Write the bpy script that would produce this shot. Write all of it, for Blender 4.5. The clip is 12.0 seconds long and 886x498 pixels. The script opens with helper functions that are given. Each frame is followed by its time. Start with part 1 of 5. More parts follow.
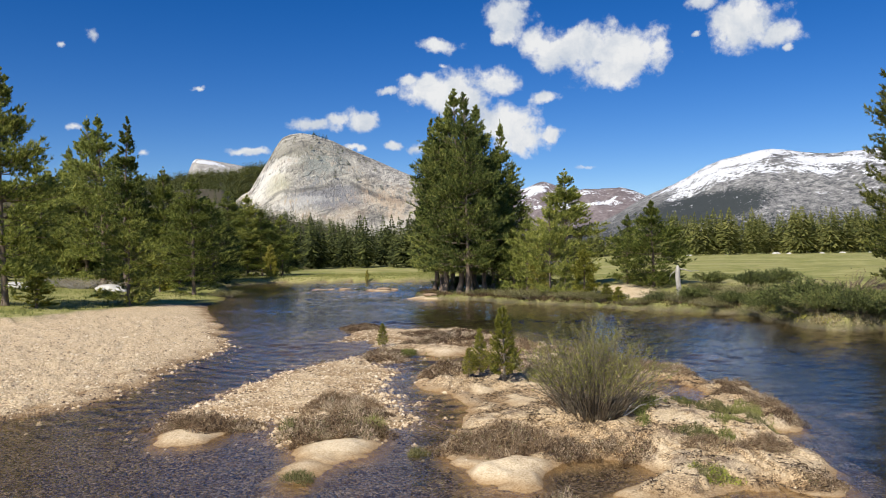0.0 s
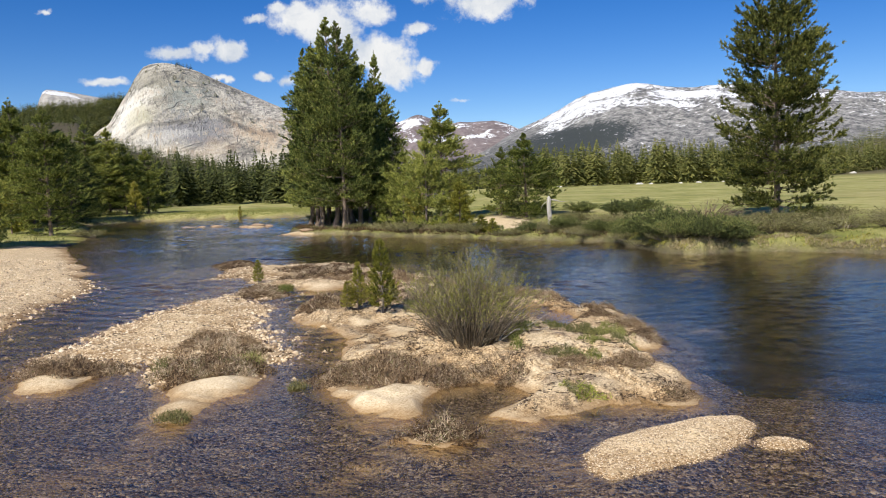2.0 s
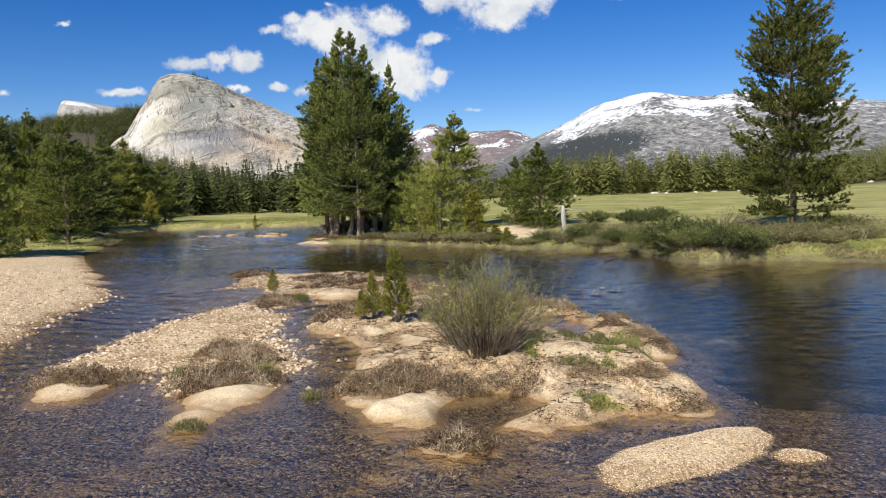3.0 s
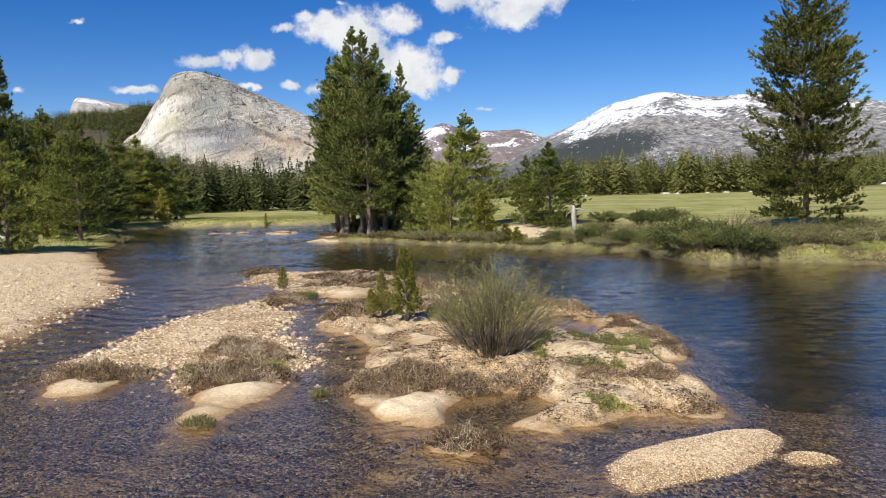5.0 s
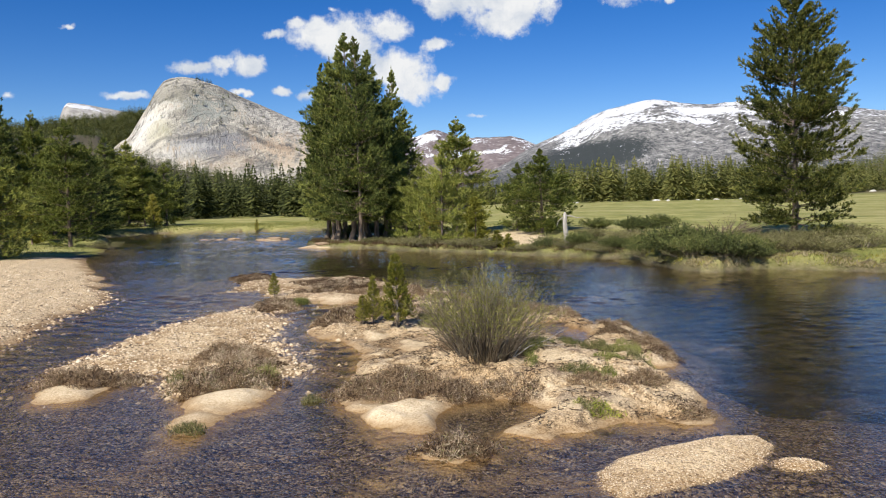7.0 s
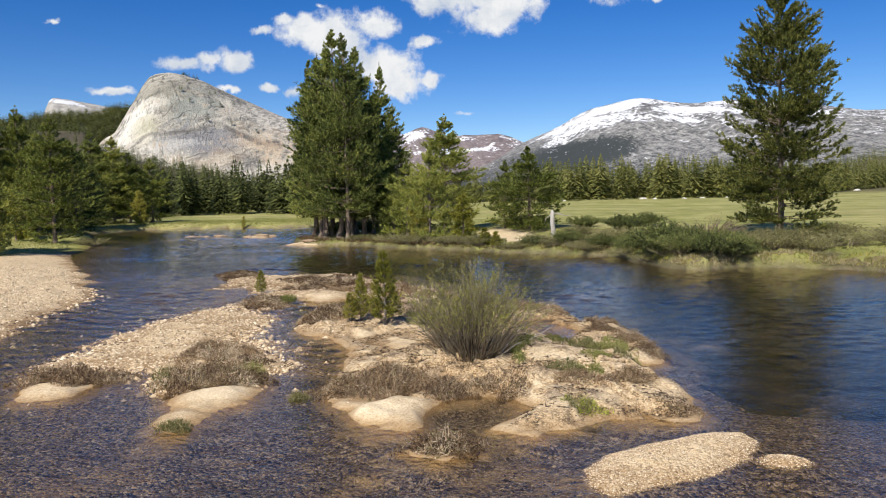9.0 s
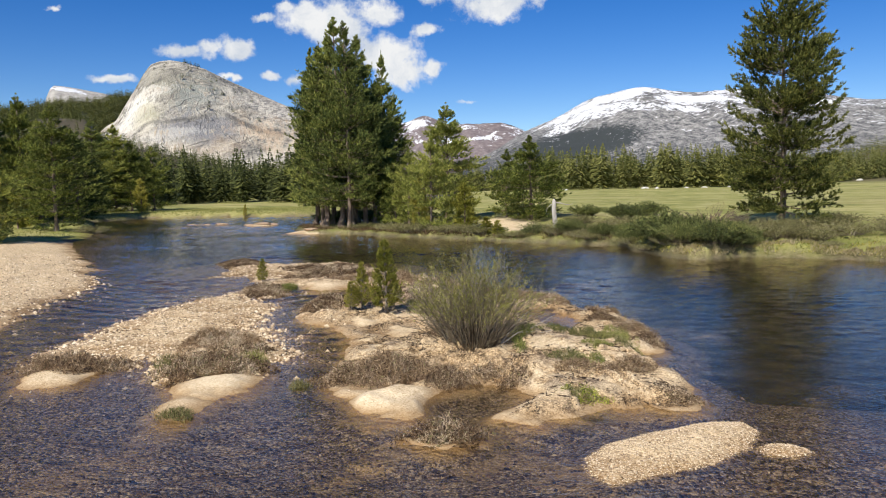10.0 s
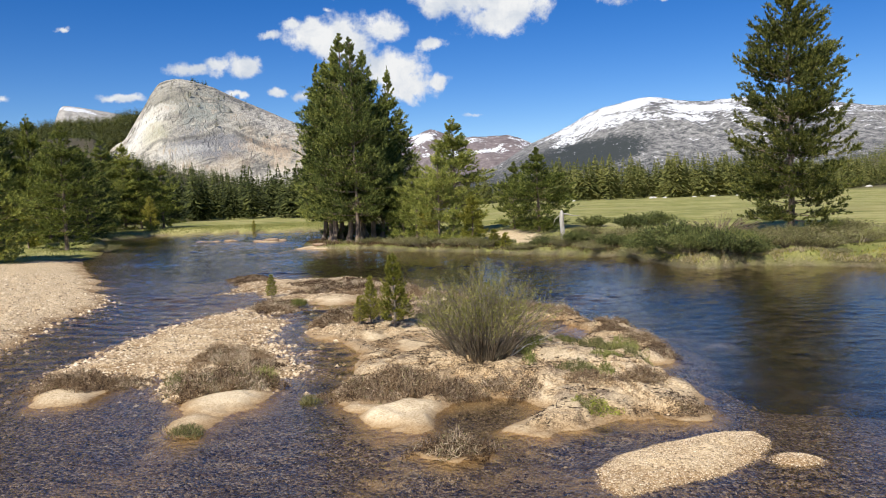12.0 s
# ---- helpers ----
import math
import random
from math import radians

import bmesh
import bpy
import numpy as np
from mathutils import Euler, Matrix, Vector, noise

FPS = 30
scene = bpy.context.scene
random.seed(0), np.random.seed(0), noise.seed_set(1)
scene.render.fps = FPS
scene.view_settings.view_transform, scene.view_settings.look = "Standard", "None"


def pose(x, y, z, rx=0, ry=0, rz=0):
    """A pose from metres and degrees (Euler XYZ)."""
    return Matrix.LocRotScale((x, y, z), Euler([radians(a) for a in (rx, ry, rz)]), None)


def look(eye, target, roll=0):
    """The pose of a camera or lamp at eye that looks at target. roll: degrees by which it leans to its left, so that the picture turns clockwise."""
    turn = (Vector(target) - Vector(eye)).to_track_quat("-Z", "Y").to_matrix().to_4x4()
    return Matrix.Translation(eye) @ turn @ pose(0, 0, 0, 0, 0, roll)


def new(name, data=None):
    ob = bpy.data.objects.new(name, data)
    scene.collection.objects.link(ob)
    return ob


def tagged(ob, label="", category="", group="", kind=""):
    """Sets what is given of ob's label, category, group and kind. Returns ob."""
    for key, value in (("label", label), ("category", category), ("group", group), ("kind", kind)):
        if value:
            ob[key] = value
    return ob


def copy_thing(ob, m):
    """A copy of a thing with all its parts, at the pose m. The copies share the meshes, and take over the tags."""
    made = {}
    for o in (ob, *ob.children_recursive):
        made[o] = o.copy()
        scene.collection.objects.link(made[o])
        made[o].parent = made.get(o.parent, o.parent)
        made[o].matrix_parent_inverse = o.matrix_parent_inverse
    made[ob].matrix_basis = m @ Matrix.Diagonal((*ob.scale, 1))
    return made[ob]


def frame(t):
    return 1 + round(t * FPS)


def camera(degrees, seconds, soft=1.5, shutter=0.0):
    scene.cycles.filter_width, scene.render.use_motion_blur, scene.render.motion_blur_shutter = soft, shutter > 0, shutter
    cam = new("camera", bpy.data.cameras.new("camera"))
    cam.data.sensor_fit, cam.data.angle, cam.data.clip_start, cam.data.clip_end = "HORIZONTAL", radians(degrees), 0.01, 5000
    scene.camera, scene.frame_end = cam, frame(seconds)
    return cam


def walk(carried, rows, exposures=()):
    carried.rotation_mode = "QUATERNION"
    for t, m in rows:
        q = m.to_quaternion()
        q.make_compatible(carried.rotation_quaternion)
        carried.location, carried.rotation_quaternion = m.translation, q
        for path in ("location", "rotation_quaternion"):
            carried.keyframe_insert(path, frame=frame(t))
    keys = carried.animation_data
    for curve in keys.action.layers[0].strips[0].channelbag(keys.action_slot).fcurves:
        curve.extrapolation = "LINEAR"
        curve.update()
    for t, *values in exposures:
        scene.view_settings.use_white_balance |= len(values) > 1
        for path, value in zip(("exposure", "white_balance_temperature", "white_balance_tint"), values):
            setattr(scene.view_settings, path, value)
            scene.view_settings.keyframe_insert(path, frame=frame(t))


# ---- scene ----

# ---------------------------------------------------------------- camera
cam = camera(58.9, 12.0, soft=1.0)
EYE_HEIGHT = 3.0
# seconds, yaw, pitch, roll (degrees), sway of the hand in metres
PATH = [
    (0.0, 0.00, 0.15, 1.00, 0.000, 0.000, 0.000), (0.5, -3.24, 0.07, 1.23, 0.006, -0.006, -0.016),
    (1.0, -7.75, -1.67, 0.82, 0.005, -0.001, -0.025), (1.5, -9.16, -3.77, 1.26, 0.000, 0.008, -0.035),
    (2.0, -9.00, -4.87, 1.74, 0.006, 0.019, -0.036), (2.5, -8.40, -4.60, 1.90, 0.006, 0.010, -0.033),
    (3.0, -7.98, -4.17, 1.75, -0.001, 0.009, -0.029), (5.0, -7.22, -4.22, 1.38, 0.003, 0.011, -0.029),
    (5.5, -7.25, -4.04, 1.37, 0.005, 0.014, -0.030), (6.0, -7.40, -3.90, 1.34, 0.002, 0.014, -0.032),
    (6.5, -7.55, -3.85, 1.31, 0.007, 0.011, -0.029), (7.0, -7.83, -3.76, 1.27, 0.006, 0.006, -0.030),
    (9.0, -8.73, -3.96, 1.06, 0.002, 0.016, -0.034), (9.5, -8.71, -4.39, 0.93, 0.003, 0.023, -0.038),
    (10.0, -8.61, -4.77, 0.92, 0.007, 0.025, -0.035), (10.5, -8.61, -4.59, 1.04, 0.006, 0.014, -0.035),
    (11.0, -8.42, -4.35, 1.41, 0.011, 0.005, -0.034), (11.5, -8.24, -4.10, 1.66, 0.012, 0.013, -0.032),
    (12.0, -8.06, -3.80, 1.86, 0.016, -0.001, -0.032)]
walk(cam, [(t, pose(dx, dy, EYE_HEIGHT + dz, 90 + p, r, y)) for t, y, p, r, dx, dy, dz in PATH], [(0.0, -0.08), (0.8, -0.05), (1.6, 0.0), (12.0, 0.0)])

# ---------------------------------------------------------------- world and sun
SUN_AZ, SUN_EL = 214.0, 43.0     # clockwise from +y, above the horizon
SKY = 0.110

def node(nt, kind, **inputs):
    """A node with its inputs set by name (spaces as underscores) or by index (i0, i1, ...)."""
    n = nt.nodes.new(kind)
    for k, v in inputs.items():
        s = n.inputs[int(k[1:])] if k[0] == "i" and k[1:].isdigit() else n.inputs[k.replace("_", " ")]
        if isinstance(v, bpy.types.NodeSocket):
            nt.links.new(v, s)
        else:
            s.default_value = v
    return n

def mathn(nt, op, a, b=0.0, clamp=False):
    n = node(nt, "ShaderNodeMath", i0=a, i1=b)
    n.operation, n.use_clamp = op, clamp
    return n.outputs[0]

def ramp(nt, fac, *stops):
    n = node(nt, "ShaderNodeValToRGB", Fac=fac)
    e = n.color_ramp.elements
    while len(e) < len(stops):
        e.new(0.5)
    for el, (p, c) in zip(e, stops):
        el.position, el.color = p, (*c, 1) if len(c) == 3 else c
    return n.outputs["Color"]

def mixc(nt, fac, a, b):
    n = nt.nodes.new("ShaderNodeMix")
    n.data_type = "RGBA"
    for i, v in ((0, fac), (6, a), (7, b)):
        if isinstance(v, bpy.types.NodeSocket):
            nt.links.new(v, n.inputs[i])
        else:
            n.inputs[i].default_value = (*v, 1) if i > 0 and len(v) == 3 else v
    return n.outputs[2]

world = bpy.data.worlds.new("sky")
scene.world = world
world.use_nodes = True
wt = world.node_tree
wt.nodes.clear()
sky = wt.nodes.new("ShaderNodeTexSky")
sky.sky_type, sky.sun_disc = "NISHITA", False
sky.sun_elevation, sky.sun_rotation = radians(SUN_EL), radians(SUN_AZ)
sky.altitude, sky.air_density, sky.dust_density, sky.ozone_density = 2600, 1.0, 0.3, 2.0
deepen = node(wt, "ShaderNodeHueSaturation", Hue=0.514, Saturation=1.43, Value=1.0, Color=sky.outputs[0])
bg = node(wt, "ShaderNodeBackground", Color=deepen.outputs[0], Strength=SKY)

# fair-weather clouds: azimuth, elevation, half width, half height (degrees), thickness
CLOUDS_HIGH = [(5.0, 16.4, 1.56, 1.38, 1.05), (4.5, 15.2, 1.01, 0.65, 0.9), (7.0, 14.8, 1.0, 1.09, 1.05), (8.3, 14.2, 1.55, 1.3, 1.1), (10.6, 14.0, 2.18, 1.41, 1.2), (13.5, 13.7, 2.35, 1.71, 1.25), (12.4, 12.5, 2.38, 1.08, 1.1), (15.7, 13.8, 0.95, 0.74, 1.0), (21.2, 14.9, 2.14, 1.42, 1.2), (23.4, 13.9, 1.42, 0.91, 1.05), (18.6, 16.6, 1.1, 0.57, 1.0), (18.1, 14.5, 0.37, 0.3, 0.9), (24.0, 12.9, 0.42, 0.4, 0.8), (-0.1, 14.7, 1.4, 0.57, 1.0)]
CLOUDS_MID = [(-2.2, 12.3, 0.92, 0.49, 0.95), (-0.8, 11.5, 1.96, 1.12, 1.1), (1.1, 11.2, 2.31, 1.68, 1.15), (4.2, 12.0, 1.59, 0.89, 1.15), (4.8, 9.2, 2.29, 1.24, 1.15), (5.9, 8.0, 1.95, 1.02, 1.1), (8.0, 8.2, 1.09, 0.54, 1.0), (-3.6, 11.6, 0.91, 0.41, 0.85), (7.7, 10.8, 1.04, 0.54, 1.0), (-5.4, 9.6, 0.92, 0.77, 1.0), (-3.6, 7.8, 0.83, 0.46, 0.75), (-1.9, 7.4, 0.97, 0.59, 0.8), (-5.7, 7.6, 0.59, 0.37, 0.9), (0.1, 13.2, 0.46, 0.31, 0.6)]
# the last six lie out of view, added as white fill for the shadows
CLOUDS_LOW_AND_FILL = [(-9.0, 9.3, 2.0, 0.51, 0.9), (-7.4, 9.6, 1.2, 0.56, 0.85), (-5.8, 9.6, 1.21, 0.79, 1.0), (-6.2, 7.7, 1.06, 0.36, 0.85), (-13.8, 7.2, 1.48, 0.36, 0.85), (-23.8, 14.5, 0.95, 0.92, 0.35), (-25.9, 13.8, 0.43, 0.32, 0.43), (-17.1, 11.4, 0.56, 0.23, 0.8), (-25.1, 8.5, 0.57, 0.37, 0.85), (-20.8, 7.2, 0.79, 0.46, 0.38), (10.2, 5.8, 1.98, 0.32, 0.35), (48, 13, 5, 2, 1), (-60, 16, 6, 2, 1), (95, 22, 8, 3, 1), (135, 35, 9, 4, 1), (-110, 30, 8, 4, 1), (170, 18, 9, 3, 1), (-80, 48, 8, 5, 1), (60, 50, 8, 5, 1)]
tc = wt.nodes.new("ShaderNodeTexCoord").outputs["Generated"]
warp = node(wt, "ShaderNodeTexNoise", Vector=tc, Scale=22.0, Detail=4.0, Roughness=0.6).outputs["Color"]
warp = node(wt, "ShaderNodeVectorMath", i0=warp, i1=(-0.5, -0.5, -0.5))
wsc = node(wt, "ShaderNodeVectorMath", i0=warp.outputs[0], i1=(0.026, 0.026, 0.026))
wsc.operation = "MULTIPLY"
way = node(wt, "ShaderNodeVectorMath", i0=tc, i1=wsc.outputs[0]).outputs[0]
dens = None
for az, el, a, b, thick in CLOUDS_HIGH + CLOUDS_MID + CLOUDS_LOW_AND_FILL:
    az, el, a, b = (radians(v) for v in (az, el, a, b))
    e1 = Vector((math.cos(az), -math.sin(az), 0)) / a
    c = Vector((math.sin(az) * math.cos(el), math.cos(az) * math.cos(el), math.sin(el)))
    e2 = c.cross(Vector((math.cos(az), -math.sin(az), 0))) / b
    d1 = node(wt, "ShaderNodeVectorMath", i0=way, i1=e1)
    d2 = node(wt, "ShaderNodeVectorMath", i0=way, i1=e2)
    d1.operation = d2.operation = "DOT_PRODUCT"
    xy = node(wt, "ShaderNodeCombineXYZ", X=d1.outputs["Value"], Y=mathn(wt, "SUBTRACT", d2.outputs["Value"], c.dot(e2)))
    ln = node(wt, "ShaderNodeVectorMath", i0=xy.outputs[0])
    ln.operation = "LENGTH"
    v = mathn(wt, "SUBTRACT", thick, ln.outputs["Value"])
    dens = v if dens is None else mathn(wt, "MAXIMUM", dens, v)
fine = node(wt, "ShaderNodeTexNoise", Vector=tc, Scale=38.0, Detail=7.0, Roughness=0.62).outputs["Fac"]
dn = mathn(wt, "ADD", mathn(wt, "ADD", dens, 0.16), mathn(wt, "MULTIPLY", mathn(wt, "SUBTRACT", fine, 0.50), 2.3))
cover = node(wt, "ShaderNodeMapRange", Value=dn, From_Min=0.0, From_Max=0.75)
cover.interpolation_type = "SMOOTHSTEP"
body = node(wt, "ShaderNodeTexNoise", Vector=way, Scale=20.0, Detail=5.0, Roughness=0.6).outputs["Fac"]
# grey-blue shading inside the clouds, painted by noise
cloud_shade = ramp(wt, body, (0.38, (0.68, 0.74, 0.83)), (0.60, (0.96, 0.97, 0.98)))
cl = node(wt, "ShaderNodeBackground", Color=cloud_shade, Strength=0.92)
ms = node(wt, "ShaderNodeMixShader", i0=cover.outputs[0], i1=bg.outputs[0], i2=cl.outputs[0])
node(wt, "ShaderNodeOutputWorld", Surface=ms.outputs[0])

sun = new("sun", bpy.data.lights.new("sun", "SUN"))
sun.data.energy, sun.data.angle, sun.data.color = 5.9, radians(0.5), (1.0, 0.93, 0.80)
sa, se = radians(SUN_AZ), radians(SUN_EL)
sun.matrix_world = look((math.sin(sa) * math.cos(se) * 50, math.cos(sa) * math.cos(se) * 50, math.sin(se) * 50), (0, 0, 0))

# ---------------------------------------------------------------- small tools

def hashed(ix, iy, seed):
    h = (ix.astype(np.int64) * 374761393 + iy.astype(np.int64) * 668265263 + seed * 974711) & 0x7FFFFFFF
    h = ((h ^ (h >> 13)) * 1274126177) & 0x7FFFFFFF
    return ((h ^ (h >> 16)) & 0xFFFF) / 65535.0

def noise2(x, y, seed=0):
    ix, iy = np.floor(x), np.floor(y)
    fx, fy = x - ix, y - iy
    fx, fy = fx * fx * (3 - 2 * fx), fy * fy * (3 - 2 * fy)
    a, b = hashed(ix, iy, seed), hashed(ix + 1, iy, seed)
    c, d = hashed(ix, iy + 1, seed), hashed(ix + 1, iy + 1, seed)
    return (a + (b - a) * fx) * (1 - fy) + (c + (d - c) * fx) * fy - 0.5

def fbm(x, y, seed=0, octaves=4):
    out, amp = 0.0, 1.0
    for k in range(octaves):
        out = out + amp * noise2(x * 2 ** k, y * 2 ** k, seed + k)
        amp *= 0.5
    return out

def smooth(a, b, v):
    u = np.clip((v - a) / (b - a), 0, 1)
    return u * u * (3 - 2 * u)

def inside(poly, x, y):
    """Signed distance to a closed outline, positive inside."""
    p = np.array(poly, float)
    q = np.roll(p, -1, 0)
    d2, odd = np.full(x.shape, 1e18), np.zeros(x.shape, bool)
    for (ax, ay), (bx, by) in zip(p, q):
        ex, ey = bx - ax, by - ay
        u = np.clip(((x - ax) * ex + (y - ay) * ey) / (ex * ex + ey * ey), 0, 1)
        d2 = np.minimum(d2, (x - ax - u * ex) ** 2 + (y - ay - u * ey) ** 2)
        if ay != by:
            odd ^= ((ay > y) != (by > y)) & (x < (bx - ax) * (y - ay) / (by - ay) + ax)
    return np.where(odd, 1, -1) * np.sqrt(d2)

def mesh_from(name, verts, faces, smooth_shade=False):
    """A mesh from arrays: faces all of one size."""
    me = bpy.data.meshes.new(name)
    verts, faces = np.asarray(verts, np.float32), np.asarray(faces, np.int32)
    n, k = faces.shape
    me.vertices.add(len(verts))
    me.vertices.foreach_set("co", verts.ravel())
    me.loops.add(n * k)
    me.loops.foreach_set("vertex_index", faces.ravel())
    me.polygons.add(n)
    me.polygons.foreach_set("loop_start", np.arange(0, n * k, k, dtype=np.int32))
    me.polygons.foreach_set("use_smooth", np.full(n, smooth_shade))
    me.update(calc_edges=True)
    return me

def piece(name, mesh, material, parent=None, label=""):
    ob = new(name, mesh)
    if material and not mesh.materials:
        mesh.materials.append(material)
    if parent:
        ob.parent = parent
    return tagged(ob, label)

# ---------------------------------------------------------------- materials
def material(name):
    m = bpy.data.materials.new(name)
    m.use_nodes = True
    m.node_tree.nodes.clear()
    return m, m.node_tree

def finish(nt, color, rough=0.85, bump=None, strength=0.4, dist=0.02, spec=0.3):
    b = node(nt, "ShaderNodeBsdfPrincipled", Base_Color=color, Roughness=rough, Specular_IOR_Level=spec)
    if bump is not None:
        bn = node(nt, "ShaderNodeBump", Strength=strength, Distance=dist, Height=bump)
        nt.links.new(bn.outputs[0], b.inputs["Normal"])
    node(nt, "ShaderNodeOutputMaterial", Surface=b.outputs[0])
    return b

def coords(nt, scale=None):
    o = nt.nodes.new("ShaderNodeTexCoord").outputs["Object"]
    if scale:
        m = node(nt, "ShaderNodeMapping", Vector=o)
        m.inputs["Scale"].default_value = scale
        o = m.outputs[0]
    return o

def tex(nt, vec, scale, detail=4.0, rough=0.55):
    return node(nt, "ShaderNodeTexNoise", Vector=vec, Scale=scale, Detail=detail, Roughness=rough).outputs["Fac"]

def attr(nt, name):
    n = nt.nodes.new("ShaderNodeAttribute")
    n.attribute_name = name
    return n.outputs["Fac"]

def ground_material():
    m, nt = material("ground")
    co = coords(nt)
    big, mid, small = tex(nt, co, 0.12), tex(nt, co, 1.3, 5), tex(nt, co, 14.0, 5, 0.65)
    cells = node(nt, "ShaderNodeTexVoronoi", Vector=co, Scale=26.0)
    cell = node(nt, "ShaderNodeSeparateColor", Color=cells.outputs["Color"]).outputs[0]
    cells2 = node(nt, "ShaderNodeTexVoronoi", Vector=co, Scale=55.0)
    cell2 = node(nt, "ShaderNodeSeparateColor", Color=cells2.outputs["Color"]).outputs[0]
    both = mathn(nt, "ADD", mathn(nt, "MULTIPLY", cell, 0.55), mathn(nt, "MULTIPLY", cell2, 0.45))
    bed = ramp(nt, both, (0.1, (0.040, 0.031, 0.025)), (0.4, (0.13, 0.096, 0.073)), (0.62, (0.25, 0.188, 0.14)), (0.9, (0.46, 0.38, 0.29)))
    deepc = ramp(nt, mid, (0.3, (0.022, 0.018, 0.009)), (0.7, (0.065, 0.050, 0.026)))
    col = mixc(nt, attr(nt, "deep"), bed, deepc)
    grit = tex(nt, co, 48.0, 4, 0.7)
    grain = mathn(nt, "ADD", mathn(nt, "MULTIPLY", cell2, 0.18), mathn(nt, "MULTIPLY", grit, 0.42))
    sand = ramp(nt, mathn(nt, "ADD", mathn(nt, "ADD", mathn(nt, "MULTIPLY", mid, 0.25), mathn(nt, "MULTIPLY", small, 0.25)), grain),
                (0.38, (0.39, 0.28, 0.16)), (0.51, (0.65, 0.51, 0.325)), (0.66, (0.80, 0.68, 0.48)))
    grav = ramp(nt, both, (0.08, (0.32, 0.23, 0.14)), (0.4, (0.60, 0.455, 0.28)), (0.7, (0.73, 0.58, 0.38)), (0.95, (0.80, 0.68, 0.50)))
    gmix = mathn(nt, "ADD", mathn(nt, "MULTIPLY", big, 0.35), mathn(nt, "MULTIPLY", tex(nt, co, 0.45, 8, 0.75), 0.65))
    grass = ramp(nt, gmix, (0.36, (0.15, 0.17, 0.042)), (0.48, (0.28, 0.285, 0.085)), (0.60, (0.45, 0.41, 0.17)))
    dry = ramp(nt, tex(nt, coords(nt, (0.5, 1, 1)), 0.06, 6, 0.65), (0.5, (0, 0, 0)), (0.64, (1, 1, 1)))
    grass = mixc(nt, mathn(nt, "MULTIPLY", dry, 0.55), grass, (0.44, 0.37, 0.18))
    litter_and_shade = ramp(nt, mid, (0.3, (0.05, 0.045, 0.028)), (0.7, (0.12, 0.10, 0.06)))
    col = mixc(nt, attr(nt, "sand"), col, sand)
    col = mixc(nt, attr(nt, "gravel"), col, grav)
    col = mixc(nt, attr(nt, "grass"), col, grass)
    col = mixc(nt, attr(nt, "litter_and_shade"), col, litter_and_shade)
    soilc = ramp(nt, mathn(nt, "ADD", mathn(nt, "ADD", mathn(nt, "MULTIPLY", mid, 0.2), mathn(nt, "MULTIPLY", small, 0.3)), grain), (0.45, (0.065, 0.04, 0.021)), (0.55, (0.37, 0.25, 0.135)), (0.66, (0.70, 0.535, 0.325)))
    col = mixc(nt, attr(nt, "soil_and_shade"), col, soilc)
    soaked = nt.nodes.new("ShaderNodeMix")
    soaked.data_type, soaked.blend_type = "RGBA", "MULTIPLY"
    nt.links.new(attr(nt, "wet"), soaked.inputs[0])
    nt.links.new(col, soaked.inputs[6])
    soaked.inputs[7].default_value = (0.50, 0.40, 0.29, 1)
    col = soaked.outputs[2]
    stony = mathn(nt, "SUBTRACT", 1.0, mathn(nt, "MAXIMUM", attr(nt, "sand"), attr(nt, "soil_and_shade")), True)
    loose = mathn(nt, "SUBTRACT", 1.0, mathn(nt, "MULTIPLY", mathn(nt, "SUBTRACT", attr(nt, "sand"), attr(nt, "soil_and_shade"), True), 0.7))
    fine = mathn(nt, "ADD", mathn(nt, "MULTIPLY", small, 0.7), mathn(nt, "ADD", mathn(nt, "MULTIPLY", grit, 0.55), mathn(nt, "MULTIPLY", tex(nt, co, 5.0, 4, 0.6), 0.8)))
    h = mathn(nt, "ADD", mathn(nt, "MULTIPLY", mathn(nt, "MULTIPLY", cells.outputs["Distance"], stony), -0.8), mathn(nt, "MULTIPLY", fine, loose))
    finish(nt, col, 0.9, h, 0.7, 0.045, 0.2)
    return m

def water_material():
    m, nt = material("river_water")
    co = coords(nt, (0.75, 1.0, 1.0))
    rot = node(nt, "ShaderNodeMapping", Vector=co)
    rot.inputs["Rotation"].default_value = (0, 0, radians(-20))
    v = rot.outputs[0]
    h = mathn(nt, "ADD", mathn(nt, "MULTIPLY", tex(nt, v, 26.0, 2, 0.6), 0.42), mathn(nt, "MULTIPLY", tex(nt, v, 9.0, 2, 0.5), 0.7))
    pos = node(nt, "ShaderNodeVectorMath", i0=coords(nt))
    pos.operation = "LENGTH"
    open_water = node(nt, "ShaderNodeMapRange", Value=pos.outputs["Value"], From_Min=10.0, From_Max=26.0, To_Min=0.0, To_Max=1.3).outputs[0]
    h = mathn(nt, "ADD", h, mathn(nt, "MULTIPLY", tex(nt, v, 3.2, 3, 0.6), open_water))
    bn = node(nt, "ShaderNodeBump", Strength=0.5, Distance=0.026, Height=h)
    fr = node(nt, "ShaderNodeFresnel", IOR=1.33, Normal=bn.outputs[0])
    gl = node(nt, "ShaderNodeBsdfGlossy", Color=(1.0, 0.97, 0.91, 1), Roughness=0.04, Normal=bn.outputs[0])
    tr = node(nt, "ShaderNodeBsdfTransparent", Color=(0.93, 0.89, 0.80, 1))
    mx = node(nt, "ShaderNodeMixShader", i0=fr.outputs[0], i1=tr.outputs[0], i2=gl.outputs[0])
    node(nt, "ShaderNodeOutputMaterial", Surface=mx.outputs[0])
    return m

